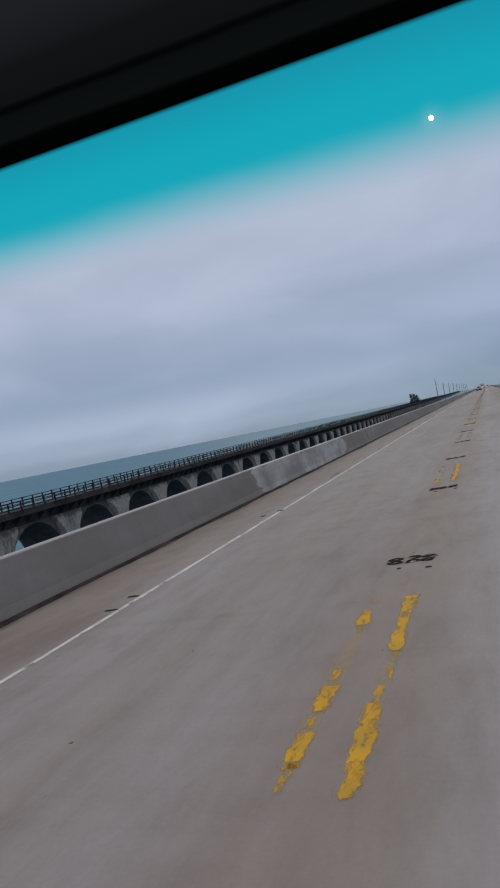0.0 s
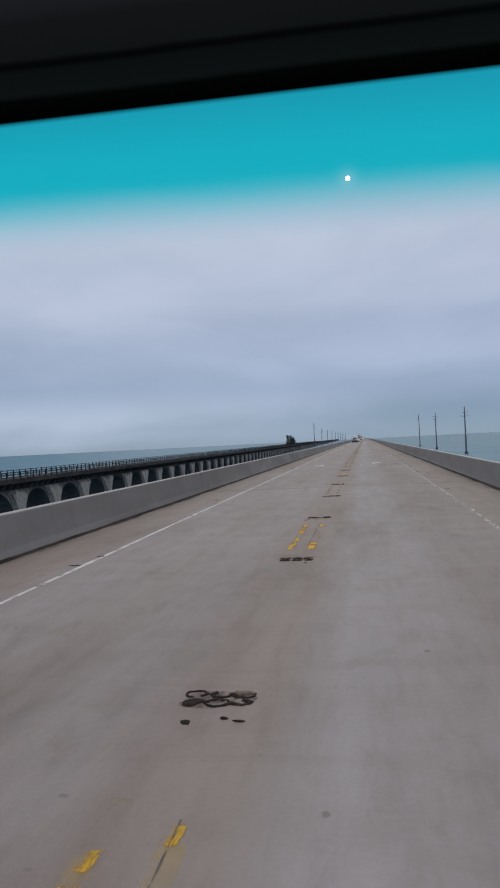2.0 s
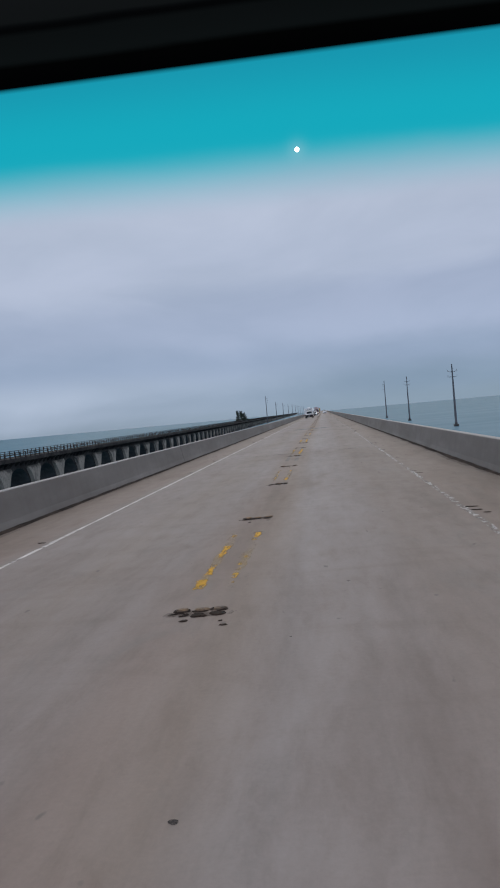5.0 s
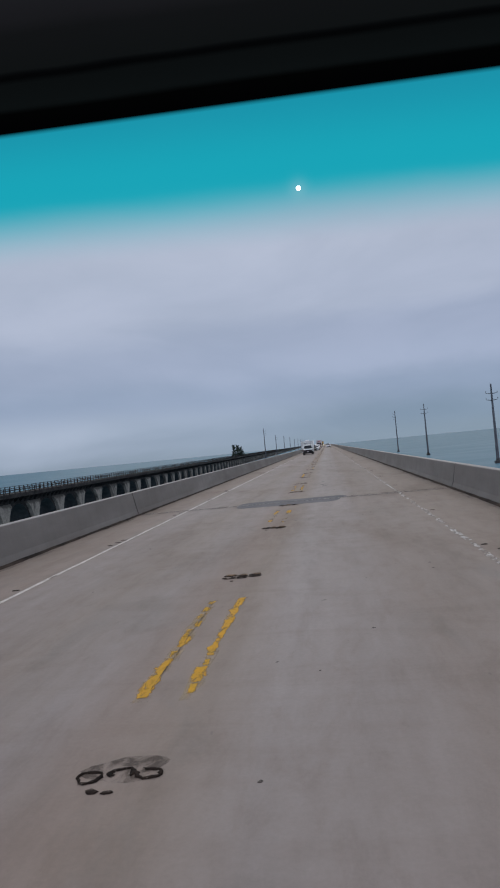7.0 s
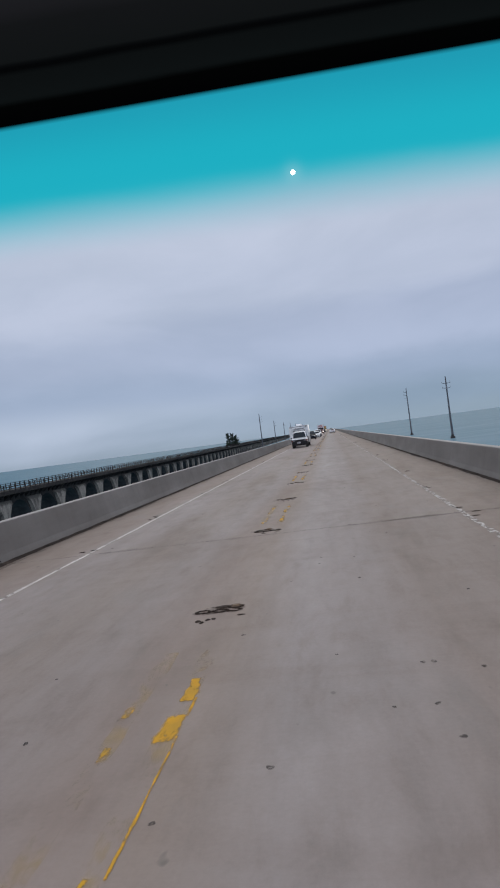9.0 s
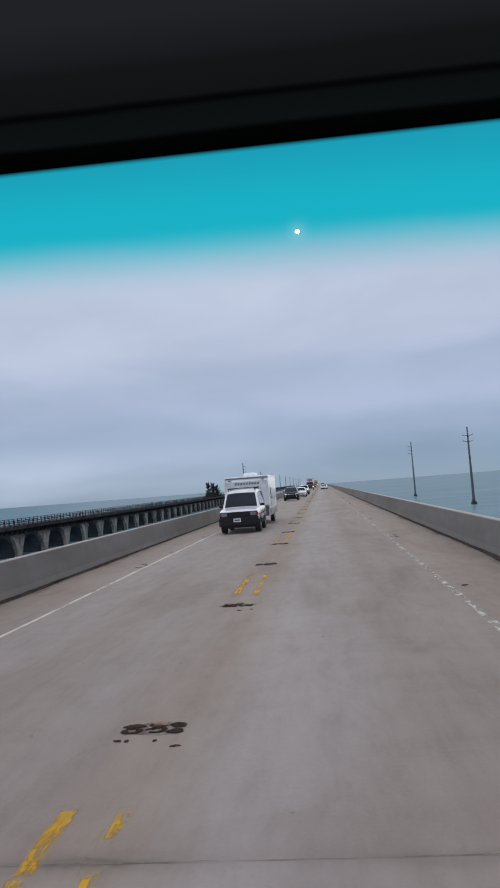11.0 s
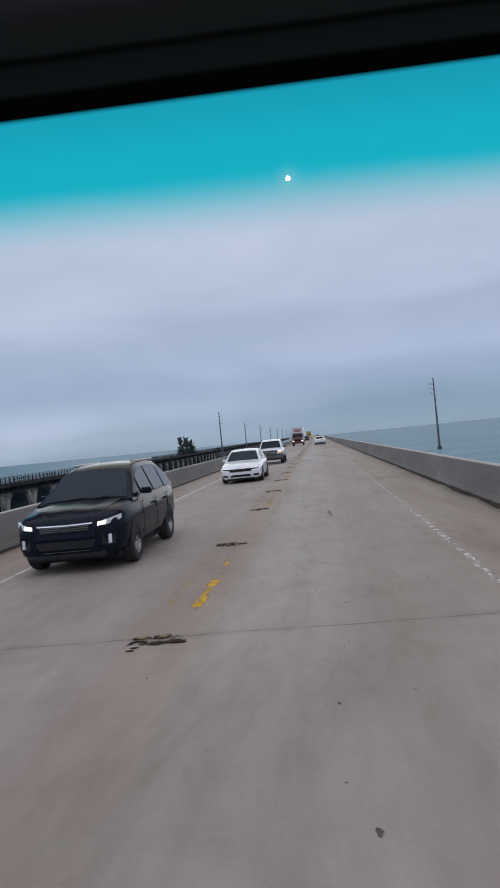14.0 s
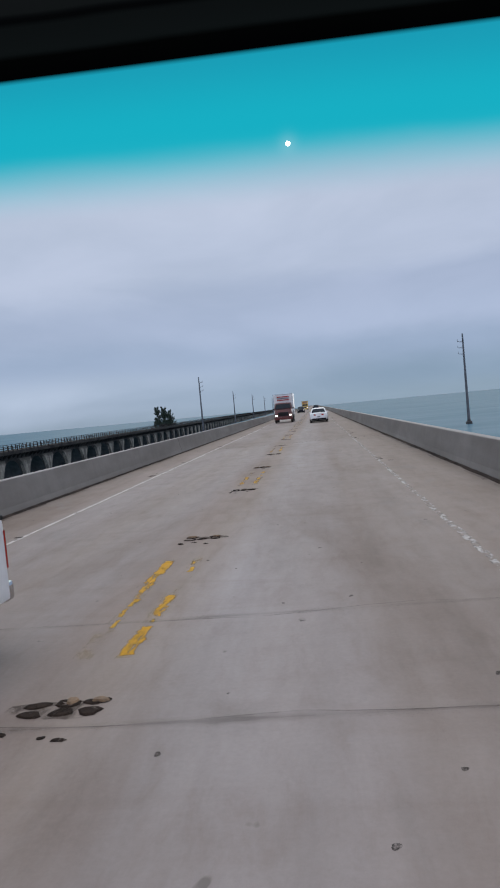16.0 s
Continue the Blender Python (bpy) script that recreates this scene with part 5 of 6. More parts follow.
def cabin(parent, paint, base, roof, splits, rear_glass=True):
    """The upper body with its glass: a rounded roofline over sloping flanks. base and roof: front y, rear y, half-width and height."""
    (a0, a1, wa, za), (b0, b1, wb, zb) = base, roof
    line = [(a0, za), (b0, zb - 0.01), ((b0 + b1) / 2, zb + 0.025), (b1, zb - 0.02), (a1, za)]
    for _ in range(3):
        cut = [line[0]]
        for (y0, z0), (y1, z1) in zip(line, line[1:]):
            cut += [(y0 + 0.22 * (y1 - y0), z0 + 0.22 * (z1 - z0)), (y0 + 0.78 * (y1 - y0), z0 + 0.78 * (z1 - z0))]
        line = cut + [line[-1]]

    def wide(z):
        return wa + (wb - wa) * (z - za) / (zb - za)

    def top(y):
        for (y0, z0), (y1, z1) in zip(line, line[1:]):
            if y0 <= y <= y1:
                return z0 + (z1 - z0) * (y - y0) / max(y1 - y0, 1e-6)
        return za

    def across(y, z, reach, lift=0.0):
        """Points over the roof or a windscreen from one shoulder to the other."""
        w = wide(z) - 0.07
        return [(w * reach * u, y, z + lift + 0.028 * (1 - (u * reach) ** 2)) for u in (-1, -0.66, -0.33, 0, 0.33, 0.66, 1)]

    bm = bmesh.new()
    rings = []
    for y, z in line:
        e = min(0.06, 0.3 * (z - za))
        left = [(-wa, za - 0.05), (-wide(z - e), z - e), (-wide(z) + 0.025, z - 0.25 * e)]
        rings.append((y, left + [(x, h) for x, _, h in across(y, z, 1.0)] + [(-x, h) for x, h in reversed(left)]))
    loft(bm, rings)
    part("cabin", bm, paint, parent, smooth=True)

    def sheet(name, rows, label):
        bm = bmesh.new()
        grid = [[bm.verts.new(q) for q in row] for row in rows]
        for a, b in zip(grid, grid[1:]):
            for i in range(len(a) - 1):
                bm.faces.new((a[i], a[i + 1], b[i + 1], b[i]))
        # glass faces outwards
        bm.normal_update()
        middle = Vector((0, (a0 + a1) / 2, za))
        if sum(f.normal.dot(f.calc_center_median() - middle) for f in bm.faces) < 0:
            bmesh.ops.reverse_faces(bm, faces=bm.faces[:])
        part(name, bm, GLASS, parent, label, True)

    slope = (zb - za) / (b0 - a0)
    rows = [across(y - 0.012 * slope, z, 0.97, 0.012) for y, z in ((a0 + (b0 - a0) * f, za + (zb - za) * f) for f in (0.04, 0.25, 0.5, 0.70, 0.82))]
    sheet("windscreen", rows, "dark tinted windscreen")
    if rear_glass:
        rows = [across(y + 0.012, z, 0.93, 0.012) for y, z in ((a1 + (b1 - a1) * f, za + (zb - za) * f) for f in (0.10, 0.35, 0.6, 0.82))]
        sheet("rear_window", rows, "dark tinted rear window")
    for side in (-1, 1):
        for u0, u1 in splits:
            rows = []
            for i in range(8):
                y = a0 + (a1 - a0) * (u0 + (u1 - u0) * i / 7)
                low, high = za + 0.035, max(top(y) - 0.085, za + 0.05)
                rows.append([(side * (wide(z) + 0.012), y, z) for z in (low, (low + high) / 2, high)])
            sheet("side_window", rows, "dark tinted side window")
    for x in (-0.42, 0.12):
        y0, y1 = a0 + 0.03, a0 + 0.07
        part("wiper", rod(bmesh.new(), (x, y0 - 0.03, top(y0) + 0.035), (x + 0.42, y1 - 0.03, top(y1) + 0.035), 0.008, sides=5), TRIM, parent)


def mirror(parent, paint, y, half, z):
    for side in (-1, 1):
        bm = box(bmesh.new(), min(side * half, side * (half + 0.19)), max(side * half, side * (half + 0.19)), y - 0.05, y + 0.07, z + 0.01, z + 0.13, 0.03)
        part("door_mirror", bm, paint, parent)


def doors(parent, half, ys, z, z0):
    """Shut lines and handles along both flanks."""
    for side in (-1, 1):
        for y in ys:
            part("door_seam", box(bmesh.new(), side * half - 0.006, side * half + 0.004, y - 0.003, y + 0.003, z0, z), TRIM, parent)
        for y in ys[1:]:
            bm = box(bmesh.new(), side * (half + 0.012) - 0.018, side * (half + 0.012) + 0.018, y - 0.26, y - 0.08, z - 0.14, z - 0.10, 0.008)
            part("door_handle", bm, TRIM, parent, "black door handle")


def plate(parent, y, z, x=0.0):
    part("number_plate", box(bmesh.new(), x - 0.16, x + 0.16, y - 0.012, y + 0.012, z - 0.08, z + 0.08), PLATE, parent, "pale number plate with a dark bar")
    part("plate_bar", box(bmesh.new(), x - 0.12, x + 0.12, y - 0.016, y + 0.016, z - 0.035, z + 0.035), PLATE_BAR, parent)


def lens(parent, name, mat, s, x0, x1, z0, z1, y0, y1, label, rise=0.0):
    """A lamp or recess on a car's front or rear corner, wrapping back from y0 at its inner end to y1 at its outer end."""
    quad = [(s * x0, y0, z0), (s * x1, y1, z0 + rise), (s * x1, y1 + 0.02, z1 + rise), (s * x0, y0 + 0.02, z1)]
    return part(name, panel(bmesh.new(), quad, 0.018), mat, parent, label)


def sedan(label, at, paint):
    ob = thing("sedan", label, "car", at=at)
    rings = [(y, ring_of(h, a, b, 0.06)) for y, h, a, b in (
        (0.0, 0.58, 0.30, 0.64), (0.025, 0.70, 0.25, 0.68), (0.08, 0.80, 0.21, 0.725), (0.16, 0.865, 0.19, 0.765), (0.30, 0.91, 0.18, 0.805), (0.5, 0.93, 0.18, 0.84), (0.8, 0.945, 0.18, 0.88), (1.5, 0.95, 0.18, 0.945),
        (3.0, 0.95, 0.18, 0.97), (4.2, 0.945, 0.20, 1.02), (4.7, 0.91, 0.24, 1.03), (4.93, 0.86, 0.30, 1.00), (5.02, 0.80, 0.38, 0.93))]
    part("body", loft(bmesh.new(), rings), paint, ob, smooth=True)
    # hood with a raised middle between two creases
    bm = bmesh.new()
    rows = []
    for y, w, z in ((0.06, 0.50, 0.712), (0.14, 0.55, 0.762), (0.30, 0.59, 0.818), (0.6, 0.62, 0.866), (1.0, 0.65, 0.915), (1.52, 0.68, 0.968)):
        rows.append([bm.verts.new((w * u, y, z + d)) for u, d in ((-1, -0.005), (-0.74, 0.024), (-0.60, 0.012), (0, 0.030), (0.60, 0.012), (0.74, 0.024), (1, -0.005))])
    for p, q in zip(rows, rows[1:]):
        for k in range(6):
            bm.faces.new((p[k], p[k + 1], q[k + 1], q[k]))
    part("hood", bm, paint, ob, smooth=True)
    cabin(ob, paint, (1.42, 4.66, 0.87, 0.955), (2.28, 3.78, 0.65, 1.485), ((0.22, 0.45), (0.48, 0.72)))
    axle(ob, 0.98, 0.945, 0.345, 0.23)
    axle(ob, 4.02, 0.945, 0.345, 0.23)
    part("grille", panel(bmesh.new(), [(-0.50, -0.006, 0.525), (0.50, -0.006, 0.525), (0.52, 0.016, 0.655), (-0.52, 0.016, 0.655)], 0.02), TRIM, ob, "black slatted grille")
    part("lower_intake", panel(bmesh.new(), [(-0.50, 0.0, 0.30), (0.50, 0.0, 0.30), (0.42, -0.004, 0.40), (-0.42, -0.004, 0.40)], 0.02), TRIM, ob)
    part("chin", box(bmesh.new(), -0.62, 0.62, 0.04, 0.35, 0.15, 0.25, 0.03), TRIM, ob, "black lower lip")
    # unseen black box below the floor, added to deepen the shade under the car
    part("underbody_shade_box", box(bmesh.new(), -0.78, 0.78, 0.3, 4.8, 0.13, 0.22, 0.02), TRIM, ob)
    for s in (-1, 1):
        # the narrow lamp follows the rounded corner in two facets, bright round a dark core
        lens(ob, "headlamp", LAMP_STRIP, s, 0.51, 0.72, 0.572, 0.668, -0.012, 0.018, "bright daytime headlamp", 0.02)
        lens(ob, "headlamp", LAMP_STRIP, s, 0.72, 0.875, 0.592, 0.688, 0.018, 0.155, "bright daytime headlamp", 0.02)
        lens(ob, "headlamp_core", TRIM, s, 0.50, 0.72, 0.590, 0.652, -0.030, 0.000, "dark headlamp core", 0.02)
        lens(ob, "headlamp_core", TRIM, s, 0.72, 0.85, 0.610, 0.672, 0.000, 0.118, "dark headlamp core", 0.017)
        lens(ob, "fog_recess", TRIM, s, 0.58, 0.72, 0.315, 0.395, -0.018, 0.018, "dark fog-lamp recess")
        lens(ob, "fog_recess", TRIM, s, 0.72, 0.81, 0.315, 0.395, 0.018, 0.080, "dark fog-lamp recess")
        part("tail_lamp", panel(bmesh.new(), [(s * 0.28, 5.025, 0.74), (s * 0.80, 4.985, 0.74), (s * 0.78, 4.99, 0.87), (s * 0.28, 5.025, 0.87)], 0.012), RED_LENS, ob, "red tail lamp")
    part("rear_bumper", box(bmesh.new(), -0.74, 0.74, 4.92, 5.06, 0.28, 0.45, 0.03), TRIM, ob, "black lower rear bumper")
    mirror(ob, paint, 2.0, 0.86, 0.97)
    doors(ob, 0.955, (1.6, 2.75, 3.8), 0.88, 0.30)
    plate(ob, 5.04, 0.60)
    return ob


def crossover(label, at, paint):
    ob = thing("crossover", label, "car", at=at)
    rings = [(y, ring_of(h, a, b, e)) for y, h, a, b, e in (
        (0.0, 0.50, 0.42, 0.80, 0.05), (0.025, 0.64, 0.36, 0.845, 0.06), (0.07, 0.75, 0.31, 0.885, 0.08), (0.15, 0.835, 0.28, 0.93, 0.09), (0.28, 0.895, 0.26, 0.975, 0.10),
        (0.5, 0.925, 0.25, 1.015, 0.10), (0.85, 0.94, 0.25, 1.06, 0.09), (1.3, 0.945, 0.25, 1.10, 0.08), (2.2, 0.945, 0.25, 1.115, 0.07),
        (3.0, 0.945, 0.25, 1.12, 0.07), (4.0, 0.935, 0.26, 1.145, 0.07), (4.35, 0.91, 0.30, 1.145, 0.07), (4.58, 0.86, 0.38, 1.11, 0.07), (4.69, 0.78, 0.46, 1.04, 0.06))]
    part("body", loft(bmesh.new(), rings), paint, ob, smooth=True)
    # a hood that bulges in the middle and dips along two creases
    bm = bmesh.new()
    rows = []
    for y, w, z in ((0.05, 0.42, 0.868), (0.12, 0.50, 0.915), (0.28, 0.58, 0.988), (0.5, 0.62, 1.035), (0.85, 0.66, 1.082), (1.25, 0.70, 1.125)):
        rows.append([bm.verts.new((w * u, y, z + d)) for u, d in ((-1, -0.005), (-0.72, 0.022), (-0.60, 0.012), (0, 0.030), (0.60, 0.012), (0.72, 0.022), (1, -0.005))])
    for p, q in zip(rows, rows[1:]):
        for k in range(6):
            bm.faces.new((p[k], p[k + 1], q[k + 1], q[k]))
    part("hood", bm, paint, ob, smooth=True)
    cabin(ob, paint, (1.08, 4.64, 0.875, 1.09), (2.12, 4.05, 0.62, 1.695), ((0.21, 0.44), (0.47, 0.71), (0.74, 0.90)))
    axle(ob, 0.92, 0.935, 0.365, 0.24)
    axle(ob, 3.62, 0.935, 0.365, 0.24)
    part("grille", panel(bmesh.new(), [(-0.40, -0.006, 0.70), (0.40, -0.006, 0.70), (0.44, 0.012, 0.80), (-0.44, 0.012, 0.80)], 0.02), TRIM, ob, "black grille with a bright upper rim")
    for z in (0.725, 0.755, 0.785):
        part("grille_bar", box(bmesh.new(), -0.40, 0.40, -0.032, 0.0, z - 0.006, z + 0.006), GREY_BUMPER, ob)
    for s in (-1, 1):
        part("grille_rim", panel(bmesh.new(), [(0, -0.014, 0.796), (s * 0.46, 0.012, 0.806), (s * 0.47, 0.018, 0.826), (0, -0.010, 0.818)], 0.01), CHROME, ob)
    part("lower_intake", panel(bmesh.new(), [(-0.44, -0.004, 0.43), (0.44, -0.004, 0.43), (0.50, -0.004, 0.55), (-0.50, -0.004, 0.55)], 0.02), TRIM, ob, "wide black lower intake")
    part("bumper_edge", panel(bmesh.new(), [(-0.52, -0.008, 0.60), (0.52, -0.008, 0.60), (0.50, 0.0, 0.655), (-0.50, 0.0, 0.655)], 0.018), paint, ob)
    part("chin", box(bmesh.new(), -0.64, 0.64, 0.04, 0.3, 0.25, 0.37, 0.04), TRIM, ob, "black lower lip")
    part("skid_strip", box(bmesh.new(), -0.40, 0.40, 0.015, 0.06, 0.375, 0.405, 0.008), GREY_BUMPER, ob)
    # added black box under the floor, which makes the shade below darker
    part("underbody_shade_box", box(bmesh.new(), -0.78, 0.78, 0.35, 4.4, 0.17, 0.29, 0.02), TRIM, ob)
    for s in (-1, 1):
        # the swept lamp follows the rounded corner in two facets
        lens(ob, "headlamp", LAMP_GLASS, s, 0.46, 0.72, 0.745, 0.825, 0.015, 0.075, "clear swept headlamp", 0.035)
        lens(ob, "headlamp", LAMP_GLASS, s, 0.72, 0.875, 0.785, 0.862, 0.075, 0.27, "clear swept headlamp", 0.045)
        lens(ob, "headlamp_core", LAMP_ON, s, 0.55, 0.68, 0.765, 0.820, 0.012, 0.042, "lit headlamp core", 0.015)
        lens(ob, "fog_recess", TRIM, s, 0.60, 0.80, 0.44, 0.63, 0.012, 0.115, "dark fog-lamp recess", 0.01)
        lens(ob, "fog_lamp", LAMP_GLASS, s, 0.70, 0.75, 0.47, 0.61, 0.040, 0.062, "upright fog lamp")
        part("roof_rail", rod(bmesh.new(), (s * 0.575, 2.3, 1.725), (s * 0.575, 3.95, 1.725), 0.02, sides=6), RIM, ob, "grey roof rail")
        part("tail_lamp", panel(bmesh.new(), [(s * 0.60, 4.675, 0.95), (s * 0.85, 4.56, 0.95), (s * 0.85, 4.54, 1.10), (s * 0.60, 4.655, 1.10)], 0.015), RED_LENS, ob, "red tail lamp")
    mirror(ob, paint, 1.75, 0.88, 1.10)
    doors(ob, 0.945, (1.5, 2.55, 3.55), 1.02, 0.36)
    plate(ob, 4.68, 0.80)
    return ob


def boxy_suv(label, at):
    ob = thing("off_road_car", label, "car", at=at)
    paint = WHITE_PAINT
    rings = [(y, ring_of(h, a, b, 0.04)) for y, h, a, b in (
        (0.0, 0.80, 0.62, 1.00), (0.05, 0.86, 0.52, 1.05), (0.3, 0.895, 0.45, 1.08), (1.2, 0.90, 0.42, 1.14), (4.2, 0.90, 0.42, 1.15), (4.48, 0.88, 0.50, 1.14), (4.54, 0.84, 0.6, 1.10))]
    part("body", loft(bmesh.new(), rings), paint, ob, smooth=True)
    cabin(ob, paint, (1.18, 4.50, 0.86, 1.12), (1.72, 4.40, 0.72, 1.92), ((0.10, 0.33), (0.36, 0.62), (0.66, 0.95)))
    axle(ob, 0.86, 0.895, 0.385, 0.25, 1.16)
    axle(ob, 3.40, 0.895, 0.385, 0.25, 1.16)
    part("front_bumper", box(bmesh.new(), -0.89, 0.89, -0.14, 0.20, 0.36, 0.74, 0.05), TRIM, ob, "heavy black front bumper")
    part("grille", box(bmesh.new(), -0.50, 0.50, -0.03, 0.06, 0.74, 0.985, 0.02), TRIM, ob, "black grille")
    part("bumper_valance", box(bmesh.new(), -0.80, 0.80, -0.08, 0.25, 0.27, 0.37, 0.03), TRIM, ob)
    part("lamp_surround", box(bmesh.new(), -0.86, 0.86, -0.015, 0.10, 0.73, 0.985, 0.02), TRIM, ob, "black strip round the headlamps")
    for s in (-1, 1):
        part("headlamp", box(bmesh.new(), min(s * 0.52, s * 0.78), max(s * 0.52, s * 0.78), -0.035, 0.06, 0.79, 0.95, 0.02), DARK_LAMP, ob, "dull square headlamp")
        part("indicator", box(bmesh.new(), min(s * 0.80, s * 0.885), max(s * 0.80, s * 0.885), -0.02, 0.12, 0.80, 0.93, 0.015), CORNER, ob, "orange-red corner lamp")
        part("rack_rail", rod(bmesh.new(), (s * 0.62, 1.75, 2.02), (s * 0.62, 3.9, 2.02), 0.025, sides=6), TRIM, ob, "black roof-rack rail")
        part("sill_guard", box(bmesh.new(), min(s * 0.87, s * 0.91), max(s * 0.87, s * 0.91), 1.3, 2.95, 0.38, 0.56, 0.01), TRIM, ob)
        part("flank_strip", box(bmesh.new(), min(s * 0.895, s * 0.915), max(s * 0.895, s * 0.915), 0.3, 4.4, 0.80, 0.84, 0.004), TRIM, ob)
    for y in (1.85, 2.5, 3.15, 3.8):
        part("rack_bar", rod(bmesh.new(), (-0.66, y, 2.035), (0.66, y, 2.035), 0.02, sides=6), TRIM, ob)
        for s in (-1, 1):
            part("rack_foot", rod(bmesh.new(), (s * 0.64, y, 1.88), (s * 0.62, y, 2.03), 0.018, sides=5), TRIM, ob)
    part("air_scoop", box(bmesh.new(), 0.25, 0.60, 3.95, 4.25, 1.90, 2.0, 0.02), paint, ob)
    mirror(ob, TRIM, 1.55, 0.88, 1.14)
    doors(ob, 0.905, (1.35, 2.38, 3.35), 1.02, 0.5)
    plate(ob, -0.15, 0.62, -0.06)
    return ob


def caravan(label, at):
    """A short travel trailer; its drawbar points to -y."""
    ob = thing("caravan", label, "caravan", at=at)
    bm = bmesh.new()
    side_view = [(0.0, 1.05), (0.55, 0.45), (5.6, 0.45), (5.75, 0.6), (5.75, 2.45), (5.55, 2.62), (0.35, 2.62), (0.08, 2.45)]
    left = [bm.verts.new((-1.17, y, z)) for y, z in side_view]
    right = [bm.verts.new((1.17, y, z)) for y, z in side_view]
    n = len(side_view)
    for i in range(n):
        bm.faces.new((left[i], left[(i + 1) % n], right[(i + 1) % n], right[i]))
    bm.faces.new(left)
    bm.faces.new(right)
    bmesh.ops.recalc_face_normals(bm, faces=bm.faces[:])
    bmesh.ops.bevel(bm, geom=bm.edges[:], offset=0.04, segments=2, affect="EDGES")
    part("body", bm, CARAVAN_SKIN, ob)
    # pressed ribs of the sheet metal
    for i in range(23):
        z = 1.06 + i * 0.059
        part("rib", box(bmesh.new(), -1.12, 1.12, -0.012, 0.10, z, z + 0.036, 0.010), CARAVAN_SKIN, ob)
        for s in (-1, 1):
            part("rib", box(bmesh.new(), s * 1.17 - 0.011, s * 1.17 + 0.011, 0.12, 5.65, z, z + 0.036, 0.008), CARAVAN_SKIN, ob)
    part("window_cover", box(bmesh.new(), -0.50, 0.50, -0.045, 0.02, 1.42, 1.92, 0.015), CARAVAN_SKIN, ob, "flat white cover over the front window")
    for s in (-1, 1):
        part("corner_trim", box(bmesh.new(), s * 1.165 - 0.022, s * 1.165 + 0.022, -0.02, 0.07, 1.04, 2.48, 0.008), CARAVAN_SKIN, ob)
    part("roof_trim", box(bmesh.new(), -1.19, 1.19, 0.02, 5.7, 2.57, 2.64, 0.02), CARAVAN_SKIN, ob)
    part("stone_guard", panel(bmesh.new(), [(-1.08, 0.50, 0.47), (1.08, 0.50, 0.47), (1.12, -0.01, 1.03), (-1.12, -0.01, 1.03)], 0.02), GREY_SKIN, ob, "dark grey stone guard")
    for s in (-1, 1):
        part("skirt", box(bmesh.new(), s * 1.18 - 0.016, s * 1.18 + 0.016, 0.55, 5.6, 0.48, 0.86, 0.008), GREY_SKIN, ob, "grey lower skirt")
        frame_bm = box(bmesh.new(), s * 1.185 - 0.022, s * 1.185 + 0.022, 0.70, 1.30, 1.30, 2.05, 0.012)
        pane = part("window", frame_bm, CARAVAN_SKIN, ob, "narrow side window in a white frame")
        part("pane", box(bmesh.new(), s * 1.19 - 0.024, s * 1.19 + 0.024, 0.76, 1.24, 1.36, 1.99, 0.006), GLASS, pane, "dark pane")
        # three stripes that sweep up the flank in curves
        for foot, reach, rise in ((0.95, 0.75, 0.30), (1.55, 1.9, 0.75), (3.2, 1.5, 0.55)):
            for i in range(6):
                u, v = i / 6, (i + 1) / 6
                p, q = (foot + reach * u, 0.93 + rise * u ** 0.6), (foot + reach * v, 0.93 + rise * v ** 0.6)
                part("swoosh", panel(bmesh.new(), [(s * 1.19, p[0], p[1]), (s * 1.19, q[0], q[1]), (s * 1.19, q[0], q[1] + 0.075 - 0.05 * v), (s * 1.19, p[0], p[1] + 0.075 - 0.05 * u)], 0.004), GRAPHIC, ob, "dark curved stripe")
        wheel(ob, s * 1.04, 3.55, 0.34, 0.22, s)
        part("marker_lamp", box(bmesh.new(), s * 0.9 - 0.05, s * 0.9 + 0.05, -0.04, 0.1, 2.43, 2.47), GRAPHIC, ob)
    # bars in place of the maker's name, in the slant of its lettering
    for i in range(9):
        x = -0.62 + i * 0.15
        part("name_bar", panel(bmesh.new(), [(x, -0.020, 2.20), (x + 0.10, -0.020, 2.20), (x + 0.14, -0.020, 2.31), (x + 0.04, -0.020, 2.31)], 0.004), GRAPHIC, ob)
    part("roof_unit", box(bmesh.new(), -0.35, 0.35, 2.1, 3.0, 2.60, 2.86, 0.06), CARAVAN_SKIN, ob, "white roof air conditioner")
    part("roof_vent", box(bmesh.new(), -0.3, 0.15, 4.2, 4.6, 2.60, 2.70, 0.03), CARAVAN_SKIN, ob)
    part("drawbar", rod(bmesh.new(), (0, 0.5, 0.48), (0, -1.05, 0.48), 0.05, sides=6), TRIM, ob)
    for s in (-1, 1):
        part("drawbar", rod(bmesh.new(), (s * 0.6, 0.6, 0.46), (0, -0.75, 0.48), 0.04, sides=6), TRIM, ob)
    return ob


